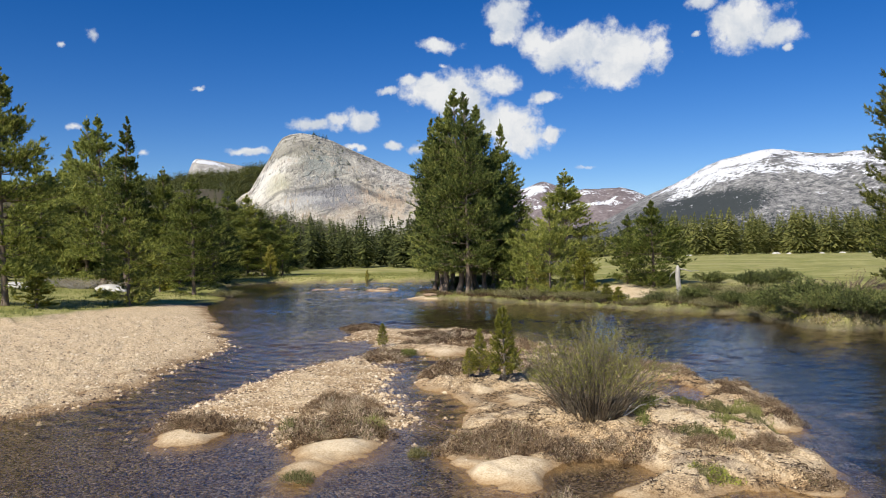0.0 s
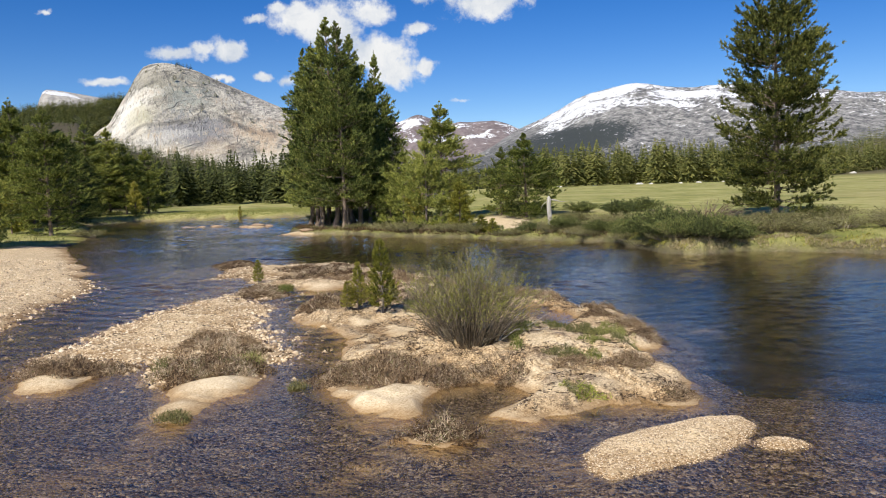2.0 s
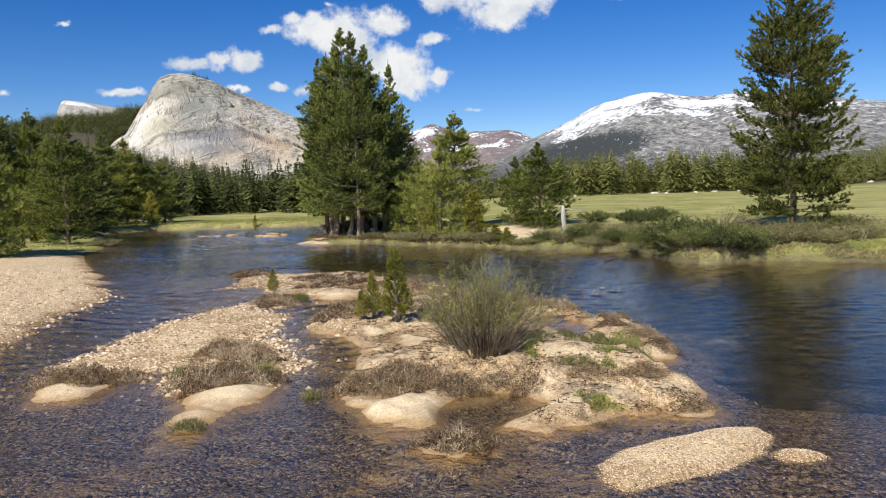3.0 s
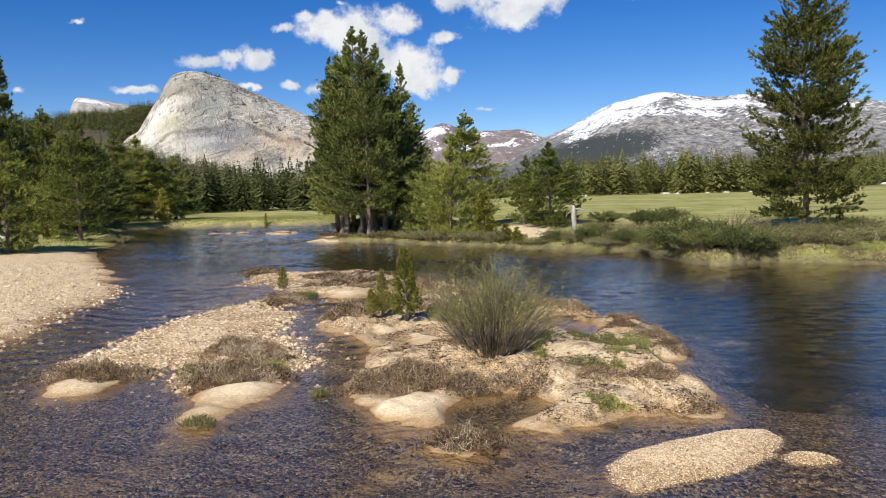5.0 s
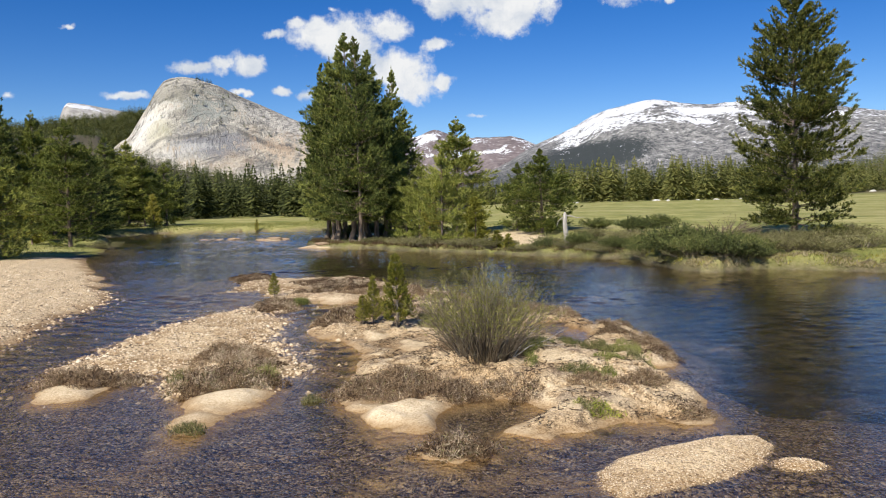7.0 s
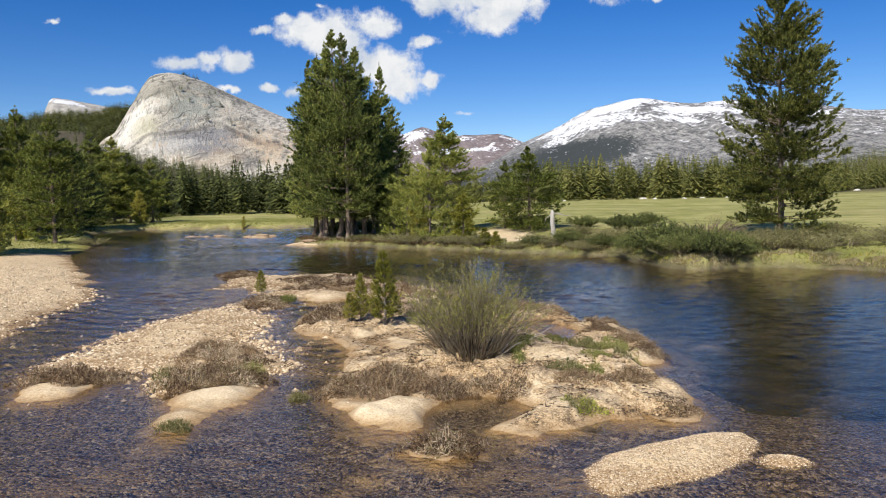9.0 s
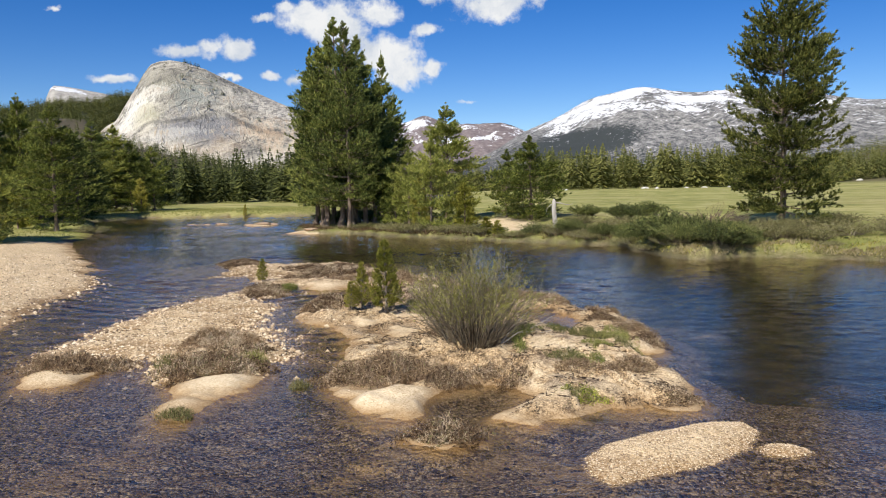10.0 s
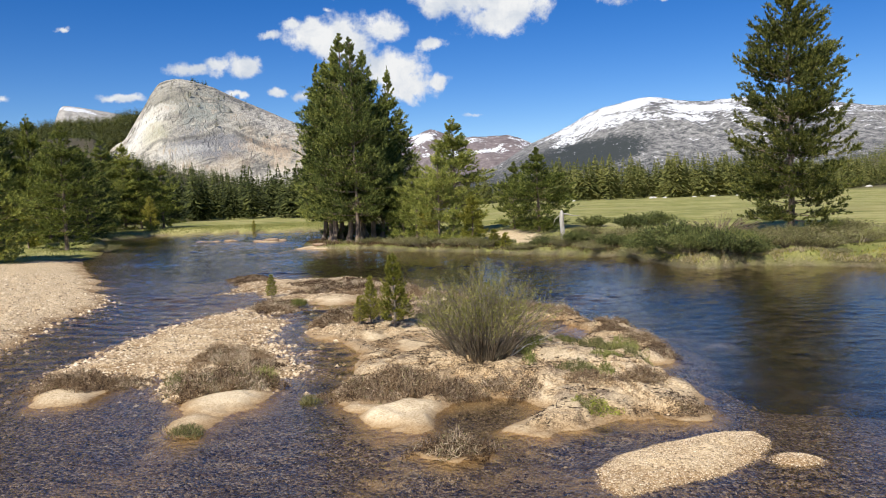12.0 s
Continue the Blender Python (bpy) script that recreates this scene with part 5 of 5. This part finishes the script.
def mat_plants(name, label, x0, y0, rx, ry, h, per_m2, mat, seed, width=0.005, upright=0.9, category="shrub", twig=1.0, wisp=-0.22):
    """A low mat of twigs over an uneven oval."""
    rng = np.random.default_rng(seed)
    n = int(per_m2 * math.pi * rx * ry)
    a, q = rng.random(n) * 6.283, np.sqrt(rng.random(n))
    edge = 1 + 0.25 * np.sin(a * 3 + seed) + 0.15 * np.sin(a * 7 + 2 * seed)
    lx, ly = np.cos(a) * q * rx * edge, np.sin(a) * q * ry * edge
    clump = fbm(lx / 0.25 + seed, ly / 0.25, seed, 2)
    keep = clump > wisp - 0.25 * (1 - q)
    lx, ly, q, clump = lx[keep], ly[keep], q[keep], clump[keep]
    z = land(x0 + lx, y0 + ly)[0]
    p0 = ground_at(x0, y0)
    hh = h * (0.45 + 0.75 * (1 - q ** 3)) * (0.75 + 1.1 * (clump + 0.3))
    lift = rng.random(len(lx)) ** 1.5
    p = np.stack([lx, ly, z - p0 + hh * lift * (1.1 - 0.35 * twig)], 1)
    d = unit(rng.normal(size=p.shape) * (1 - upright * 0.45) + np.array([0, 0, upright]))
    ln = np.maximum(hh * (1.0 - 0.6 * lift) * twig, 0.03)
    side = unit(np.cross(d, rng.normal(size=d.shape))) * (width * (0.6 + 0.8 * rng.random(len(p))))[:, None]
    v = np.stack([p - side, p + side, p + d * ln[:, None]], 1).reshape(-1, 3)
    ob = piece(name, mesh_from(name, v, np.arange(len(v)).reshape(-1, 3)), mat)
    ob.matrix_world = pose(x0, y0, p0)
    return tagged(ob, label, category)

HEATH_SPOTS = [(-4.25, 13.55, 0.80, 0.50, 0.30), (-3.55, 13.6, 0.45, 0.4, 0.14), (-1.85, 12.9, 0.82, 0.70, 0.33), (-2.0, 15.0, 0.70, 0.75, 0.24), (-1.4, 14.1, 0.5, 0.4, 0.14),
               (0.85, 11.7, 0.80, 0.60, 0.34), (1.75, 11.35, 0.35, 0.22, 0.16), (0.2, 12.1, 0.35, 0.6, 0.14), (-1.75, 22.6, 0.65, 1.1, 0.22), (-1.3, 21.9, 0.5, 0.5, 0.16),
               (0.0, 18.8, 0.55, 0.9, 0.22), (0.6, 19.3, 0.6, 0.7, 0.20), (1.35, 8.9, 0.50, 0.30, 0.27), (5.3, 18.4, 0.55, 0.6, 0.2), (5.9, 16.15, 0.50, 0.3, 0.2),
               (5.5, 15.1, 0.45, 0.3, 0.13), (5.85, 14.3, 0.40, 0.5, 0.18), (5.7, 13.25, 0.35, 0.4, 0.2), (1.7, 24.0, 1.3, 0.8, 0.2), (0.2, 27.0, 1.4, 1.5, 0.2), (-3.3, 30.6, 0.8, 1.1, 0.16),
               (4.35, 10.75, 0.40, 0.32, 0.14), (4.6, 9.62, 0.34, 0.16, 0.10), (3.65, 11.0, 0.35, 0.3, 0.13), (3.5, 20.2, 0.8, 0.8, 0.2), (1.3, 19.9, 0.7, 0.6, 0.18), (2.1, 14.8, 0.4, 0.4, 0.10),
               (3.0, 17.0, 0.6, 0.6, 0.16), (4.6, 18.7, 0.6, 0.6, 0.16), (-0.6, 24.6, 0.7, 0.6, 0.18), (3.0, 22.0, 0.8, 0.5, 0.18), (2.2, 18.6, 0.6, 0.5, 0.16), (2.1, 11.42, 0.55, 0.25, 0.18), (3.0, 9.42, 0.10, 0.07, 0.10), (1.62, 11.15, 0.30, 0.20, 0.18), (2.65, 10.98, 0.25, 0.18, 0.13), (-0.2, 11.9, 0.25, 0.3, 0.08)]
for k, (x, y, rx, ry, h) in enumerate(HEATH_SPOTS):
    far = 1.0 if y < 16 else 1.6
    heath = tagged(new("heath_mat"), "low grey-brown twiggy heath mat on sandy islet", "shrub")
    heath.matrix_world = pose(x, y, ground_at(x, y))
    for nm, lab, wide, tall, per, mt, up, tw, w in (("undergrowth", "", 1.0, 0.62, 4600, HEATH, 0.4, 0.6, 0.0060), ("twigwork", "pale grey-tan bare twig tips", 0.95, 0.66, 2600, HEATH_TIP, 0.5, 0.9, 0.0036),
                                                    ("green_growth", "olive sprigs between brown twigs", 0.95, 0.66, 900 if k in (2, 12) else 260, HEATH_GREEN, 0.5, 0.5, 0.0055)):
        layer = mat_plants(nm, "", x, y, rx * wide, ry * wide, h * tall, per / far, mt, (100 if nm == "undergrowth" else 140) + k, w * far, up, category="", twig=tw)
        layer.parent, layer.matrix_basis = heath, Matrix.Identity(4)
        tagged(layer, lab, kind="stuff")
LUSH = leaf_material("lush_sprouts", (0.16, 0.19, 0.03), (0.32, 0.35, 0.055), (0.50, 0.50, 0.11), 0.3)
GREEN_SPOTS = [(4.55, 13.6, 0.5, 0.6, 0.10), (5.1, 13.3, 0.4, 0.6, 0.10), (4.1, 14.0, 0.4, 0.3, 0.07), (4.9, 12.4, 0.28, 0.5, 0.08), (3.35, 13.2, 0.22, 0.4, 0.12), (3.1, 12.2, 0.14, 0.3, 0.14), (3.55, 11.35, 0.30, 0.3, 0.10),
               (4.0, 11.4, 0.3, 0.25, 0.09), (4.3, 11.9, 0.25, 0.3, 0.08), (3.3, 9.95, 0.25, 0.2, 0.09), (-1.0, 22.9, 0.4, 0.5, 0.14), (2.2, 17.5, 0.6, 0.6, 0.12), (-2.6, 13.3, 0.2, 0.3, 0.2), (-1.2, 13.2, 0.2, 0.25, 0.2)]
for k, (x, y, rx, ry, h) in enumerate(GREEN_SPOTS):
    mat_plants("grass_tuft", "patch of short green grass on pale sand", x, y, rx, ry, h, 2700, GRASS if k % 3 else HEATH_GREEN, 180 + k, 0.0045, 1.0, "grass", wisp=0.02)["kind"] = "stuff"
for k, (x, y, rx, ry, h) in enumerate([(3.42, 9.85, 0.17, 0.15, 0.13), (3.62, 9.75, 0.10, 0.09, 0.10), (3.15, 9.98, 0.08, 0.08, 0.08)]):
    mat_plants("sprouting_herb", "bright yellow-green sprouting plants on wet sand", x, y, rx, ry, h, 1900, LUSH, 210 + k, 0.006, 0.6, "plant")["kind"] = "stuff"
for k, (x, y, rx, ry, h, mt) in enumerate([(-0.42, 11.64, 0.17, 0.13, 0.11, HEATH_GREEN), (-0.72, 10.9, 0.07, 0.05, 0.04, HEATH_GREEN), (-0.35, 10.45, 0.10, 0.06, 0.04, HEATH_GREEN), (-1.95, 10.35, 0.22, 0.14, 0.10, HEATH_GREEN), (-2.2, 10.4, 0.10, 0.10, 0.22, STRAW)]):
    mat_plants("grass_tuft", "dry grassy tuft at water's edge", x, y, rx, ry, h, 6000 if mt is not STRAW else 1500, mt, 190 + k, 0.004, 1.1, "grass")["kind"] = "stuff"

# ---------------------------------------------------------------- bank grass
def bank_grass(name, label, n, box, test, length, width, mat, seed):
    rng = np.random.default_rng(seed)
    x, y = box[0] + (box[1] - box[0]) * rng.random(n), box[2] + (box[3] - box[2]) * rng.random(n)
    z, zone = land(x, y)
    keep = test(x, y, z, zone) & (fbm(x / 1.3, y / 1.3, seed) > -0.15 - 0.3 * rng.random(n))
    p = np.stack([x, y, z - 0.02], 1)[keep]
    d = unit(rng.normal(size=p.shape) * 0.3 + np.array([0, 0, 1.0]))
    v, f = blades(p, d, length, width, rng)
    return tagged(piece(name, mesh_from(name, v, f), mat), label, "grass", kind="stuff")

def on_right(x, y, z, zone):
    return (zone["grass"] > 0.3) & (inside(RIGHT_LAND, x, y) < 9) & (z > 0.05)
def on_left(x, y, z, zone):
    return (zone["grass"] > 0.4) & (z > 0.1)
bank_grass("bank_grass", "green and straw grass along cut bank", 30000, (-2, 30, 20, 62), on_right, 0.10, 0.018, GRASS, 5)
bank_grass("dry_grass", "straw-coloured dry grass along cut bank", 11000, (-2, 30, 20, 62), on_right, 0.14, 0.014, STRAW, 6)
bank_grass("bank_grass", "short green grass under bank pines", 26000, (-40, -12, 26, 80), on_left, 0.16, 0.018, GRASS, 8)
bank_grass("bank_grass", "short grass fringe of far meadow", 16000, (-24, 4, 76, 92), on_left, 0.14, 0.03, GRASS, 9)

def lip_grass(name, label, outline, first, last, n, inset, length, width, mat, seed):
    """Grass that hangs over the edge of a bank."""
    rng = np.random.default_rng(seed)
    p = np.array(outline[first:last + 1], float)
    seg = np.linalg.norm(np.diff(p, axis=0), axis=1)
    i = rng.choice(len(seg), n, p=seg / seg.sum())
    q = p[i] + (p[i + 1] - p[i]) * rng.random((n, 1)) + rng.normal(size=(n, 2)) * 0.3
    x, y = q[:, 0] + inset[0] * rng.random(n), q[:, 1] + inset[1] * rng.random(n)
    z = land(x, y)[0]
    keep = (z > 0.15) & (fbm(x / 0.5, y / 0.5, seed) > -0.12)
    pts = np.stack([x, y, z - 0.02], 1)[keep]
    d = unit(rng.normal(size=pts.shape) * 0.45 + np.array([-0.15, -0.35, 0.75]))
    v, f = blades(pts, d, length, width, rng)
    return tagged(piece(name, mesh_from(name, v, f), mat), label, "grass", kind="stuff")

lip_grass("bank_tufts", "tufted dry grass hanging over cut bank", RIGHT_LAND, 2, 7, 9000, (0.45, 0.6), 0.12, 0.018, STRAW, 61)
lip_grass("bank_tufts", "fresh green grass clumps on the bank edge", RIGHT_LAND, 2, 8, 6000, (0.9, 1.2), 0.11, 0.016, NEEDLE_YOUNG, 64)
lip_grass("bank_tufts", "olive grass tufts hanging over cut bank", RIGHT_LAND, 2, 16, 9000, (0.8, 1.0), 0.12, 0.014, GRASS, 62)
lip_grass("bank_tufts", "brown twiggy growth along cut bank", RIGHT_LAND, 8, 16, 9000, (0.9, 1.1), 0.24, 0.014, HEATH, 63)

# ---------------------------------------------------------------- stones
OCTA = np.array([(1, 0, -0.25), (0, 1, -0.25), (-1, 0, -0.25), (0, -1, -0.25), (0, 0, 1)], float)
OCTF = np.array([(0, 1, 4), (1, 2, 4), (2, 3, 4), (3, 0, 4)])

def pebble_material(name, *stops):
    m, nt = material(name)
    isl = nt.nodes.new("ShaderNodeNewGeometry").outputs["Random Per Island"]
    finish(nt, ramp(nt, isl, *stops), 0.8, tex(nt, coords(nt), 60.0), 0.3, 0.01, 0.3)
    return m

def pebbles(name, label, n, box, test, lo, hi, mat, seed):
    """Loose stones, each its own small mesh island, bedded in the ground."""
    rng = np.random.default_rng(seed)
    x, y = box[0] + (box[1] - box[0]) * rng.random(n), box[2] + (box[3] - box[2]) * rng.random(n)
    z, zone = land(x, y)
    keep = test(x, y, z, zone, rng.random(n))
    x, y, z = x[keep], y[keep], z[keep]
    n = len(x)
    size = lo + (hi - lo) * rng.random(n) ** 2.2
    sc = np.stack([size, size * (0.6 + 0.4 * rng.random(n)), size * (0.35 + 0.3 * rng.random(n))], 1)
    v = OCTA[None] * (0.8 + 0.45 * rng.random((n, 5, 1))) * sc[:, None]
    a = rng.random(n) * 6.283
    c, s = np.cos(a)[:, None], np.sin(a)[:, None]
    v = np.stack([v[..., 0] * c - v[..., 1] * s, v[..., 0] * s + v[..., 1] * c, v[..., 2]], -1)
    v += np.stack([x, y, z + sc[:, 2] * 0.25], 1)[:, None]
    f = (OCTF[None] + 5 * np.arange(n)[:, None, None]).reshape(-1, 3)
    return tagged(piece(name, mesh_from(name, v.reshape(-1, 3), f, True), mat), label, "pebbles", kind="stuff")

DRY_STONE = pebble_material("dry_pebbles", (0.0, (0.15, 0.11, 0.08)), (0.2, (0.42, 0.305, 0.19)), (0.55, (0.64, 0.495, 0.315)), (0.85, (0.74, 0.60, 0.41)), (1.0, (0.82, 0.73, 0.57)))
WET_STONE = pebble_material("wet_pebbles", (0.0, (0.03, 0.022, 0.018)), (0.3, (0.10, 0.065, 0.045)), (0.65, (0.20, 0.13, 0.09)), (0.9, (0.34, 0.26, 0.18)), (1.0, (0.46, 0.38, 0.28)))
pebbles("bar_gravel", "coarse tan gravel of small near bar", 26000, (2.4, 5.4, 6.9, 9.0), lambda x, y, z, g, q: (g["gravel"] > 0.3) & (z > -0.06), 0.005, 0.015, DRY_STONE, 11)
pebbles("islet_stones", "rounded tan stones of gravel islet", 30000, (-6.6, 0.4, 12.2, 25.5), lambda x, y, z, g, q: (g["gravel"] > 0.10 + 0.6 * q) & (z > -0.03 + 0.05 * q), 0.012, 0.040, DRY_STONE, 12)
pebbles("islet_stones", "tan stones of upstream gravel islet", 11000, (-4.3, 3.8, 21, 33), lambda x, y, z, g, q: (g["gravel"] > 0.10 + 0.5 * q) & (z > -0.10), 0.016, 0.050, DRY_STONE, 16)
pebbles("bank_gravel", "pale gravel of wide river bar", 34000, (-17, -6, 12, 36), lambda x, y, z, g, q: (g["gravel"] > 0.08 + 0.6 * q) & (z > 0.03 + 0.06 * q) & (q < 22 / np.hypot(x, y)), 0.018, 0.055, DRY_STONE, 13)
pebbles("shore_stones", "dark wet stones along gravel water line", 36000, (-16, 1, 12, 34), lambda x, y, z, g, q: (z < np.where(x < -5.5, 0.075, 0.015)) & (z > -0.22) & (g["gravel"] > 0.04 + 0.3 * q) & (q < 16 / np.hypot(x, y)), 0.014, 0.045, WET_STONE, 17)
pebbles("shoal_stones", "scattered tan stones just breaking the shallow water", 9000, (-8.5, 0.2, 12.0, 28), lambda x, y, z, g, q: (z < 0.02) & (z > -0.10) & (q < 0.06 + 0.9 * np.exp(-8 * np.maximum(-inside(GRAVEL_ISLE, x, y), 0)) + 0.5 * np.exp(-3 * np.maximum(-inside(GRAVEL_BAR, x, y), 0))) & (np.minimum(-inside(GRAVEL_ISLE, x, y), -inside(GRAVEL_BAR, x, y)) < 1.6), 0.03, 0.085, DRY_STONE, 18)
pebbles("bed_stones", "wet brown stones on shallow river bed", 30000, (-9, 6.5, 6.0, 20), lambda x, y, z, g, q: (z < -0.02) & (z > -0.55) & (g["sand"] < 0.4) & (q < 9 / np.hypot(x, y)), 0.010, 0.042, WET_STONE, 14)
pebbles("islet_grit", "loose stones strewn over sandy islet", 40000, (-0.8, 6.7, 9, 23), lambda x, y, z, g, q: (z > -0.03) & (q < 0.03 + 0.7 * g["gravel"] + 0.4 * g["soil_and_shade"]), 0.005, 0.017, DRY_STONE, 15)

def drift(name, label, n, box, seed):
    """Dark dead stalks and drift lying flat on the ground."""
    rng = np.random.default_rng(seed)
    x, y = box[0] + (box[1] - box[0]) * rng.random(n), box[2] + (box[3] - box[2]) * rng.random(n)
    z, zone = land(x, y)
    keep = (z > 0.0) & (fbm(x / 0.4, y / 0.4, seed) > 0.0) & ((zone["soil_and_shade"] + zone["gravel"]) > 0.3)
    p = np.stack([x, y, z + 0.012], 1)[keep]
    d = unit(np.stack([rng.normal(size=len(p)), rng.normal(size=len(p)), 0.25 * rng.random(len(p))], 1))
    v, f = blades(p, d, 0.075, 0.007, rng)
    return tagged(piece(name, mesh_from(name, v, f), DRIFT), label, "debris", kind="stuff")

DRIFT = leaf_material("dead_stalks", (0.03, 0.02, 0.013), (0.085, 0.055, 0.034), (0.30, 0.23, 0.15), 0.1)
drift("drift_litter", "dark dead stalks strewn over sandy islet", 42000, (-0.8, 6.7, 9, 23), 91)
drift("drift_litter", "dead stalks strewn on gravel islet", 6000, (-5, 0.5, 12, 30), 92)

def boulder(label, x, y, rx, ry, h, mat, seed, group):
    bm = bmesh.new()
    bmesh.ops.create_icosphere(bm, subdivisions=3, radius=1)
    for v in bm.verts:
        k = 1 + 0.35 * noise.noise(v.co * 1.3 + Vector((seed * 3.1, 0, 0))) + 0.12 * noise.noise(v.co * 4 + Vector((seed, 0, 0)))
        v.co = Vector((v.co.x * rx * k, v.co.y * ry * k, max(v.co.z, -0.5) * h * k))
    for f in bm.faces:
        f.smooth = True
    me = bpy.data.meshes.new("boulder")
    bm.to_mesh(me)
    bm.free()
    ob = tagged(piece("boulder", me, mat), label, "rock", group)
    ob.matrix_world = pose(x, y, max(ground_at(x, y), -0.1))
    return ob

for k, (x, y, rx, ry, h) in enumerate([(-10.4, 64.5, 0.4, 0.3, 0.08), (-9.2, 64.3, 0.3, 0.25, 0.09), (-8.0, 63.8, 0.5, 0.35, 0.10), (-7.3, 64.0, 0.3, 0.25, 0.08), (-5.6, 60.9, 0.4, 0.3, 0.13),
                                       (-4.7, 61.0, 0.55, 0.4, 0.16), (-3.9, 61.3, 0.4, 0.3, 0.14), (-6.3, 60.8, 0.3, 0.25, 0.08), (-0.9, 50.0, 0.45, 0.35, 0.12)]):
    boulder("low tan boulder breaking the river surface", x, y, rx, ry, h, ROCK, k, "boulders in the river")
for k, (x, y, rx, ry, h) in enumerate([(-24.6, 57.5, 1.0, 0.7, 0.42), (-23.6, 57.0, 0.6, 0.5, 0.3), (-30.5, 58.5, 1.2, 0.8, 0.5), (-32.5, 59.5, 0.9, 0.8, 0.45)]):
    boulder("pale granite boulder under bank pines", x, y, rx, ry, h, PALE_ROCK, 20 + k, "boulders by the left bank")
for k, (az, r, w) in enumerate([(17.4, 186, 1.3), (19.9, 192, 0.8), (23.0, 191, 1.6), (23.8, 190, 1.0), (25.8, 194, 1.0), (27.0, 195, 1.3), (28.6, 198, 0.9), (34.5, 270, 1.6), (33.0, 250, 1.2), (36.5, 300, 2.0)]):
    a = radians(az)
    boulder("pale boulder at far edge of meadow", r * math.sin(a), r * math.cos(a), w * 0.55, w * 0.45, w * 0.26, PALE_ROCK, 40 + k, "boulders along the forest edge")

# ---------------------------------------------------------------- dead post
def snag():
    top = tagged(new("dead_snag"), "bleached standing dead tree stub on bank", "dead tree")
    h = np.array([-0.1, 0.0, 0.3, 0.7, 1.1, 1.45, 1.62, 1.74])
    p = np.stack([-0.05 * h + 0.02 * np.sin(h * 4), 0.02 * np.sin(h * 3), h], 1)[None]
    r = np.array([0.17, 0.16, 0.135, 0.125, 0.12, 0.11, 0.09, 0.02])[None]
    piece("stub", mesh_from("stub", *tubes(p, r, 9), True), DEADWOOD, top)
    q = np.array([[(-0.06, 0, 1.55), (0.2, -0.05, 1.52), (0.55, -0.1, 1.42), (0.95, -0.1, 1.45)], [(-0.06, 0, 1.5), (-0.25, 0, 1.42), (-0.42, 0.05, 1.25), (-0.5, 0.05, 0.95)]])
    piece("broken_branch", mesh_from("broken_branch", *tubes(q, np.array([[0.04, 0.03, 0.02, 0.008], [0.03, 0.022, 0.015, 0.006]]), 5), True), DEADWOOD, top)
    top.matrix_world = stand(None, 11.75, 39.1)
snag()

# pale dead stems leaning out of the willow
def dead_stems():
    q = np.array([[(0, 0, 0), (0.3, -0.05, 0.22), (0.62, -0.05, 0.32), (0.98, 0.0, 0.50)], [(0, 0, 0), (0.25, 0.1, 0.30), (0.5, 0.15, 0.52), (0.78, 0.2, 0.66)], [(0.3, -0.05, 0.22), (0.5, -0.15, 0.25), (0.7, -0.22, 0.24), (0.86, -0.25, 0.28)]])
    r = np.array([[0.013, 0.011, 0.008, 0.003], [0.012, 0.010, 0.007, 0.003], [0.008, 0.006, 0.004, 0.002]])
    ob = tagged(piece("dead_branch", mesh_from("dead_branch", *tubes(q, r, 5), True), DEADWOOD), "pale bare dead stems leaning out beside willow", "branch")
    ob.matrix_world = stand(None, 2.95, 13.15, 0, 1.0, sink=0.02)
dead_stems()
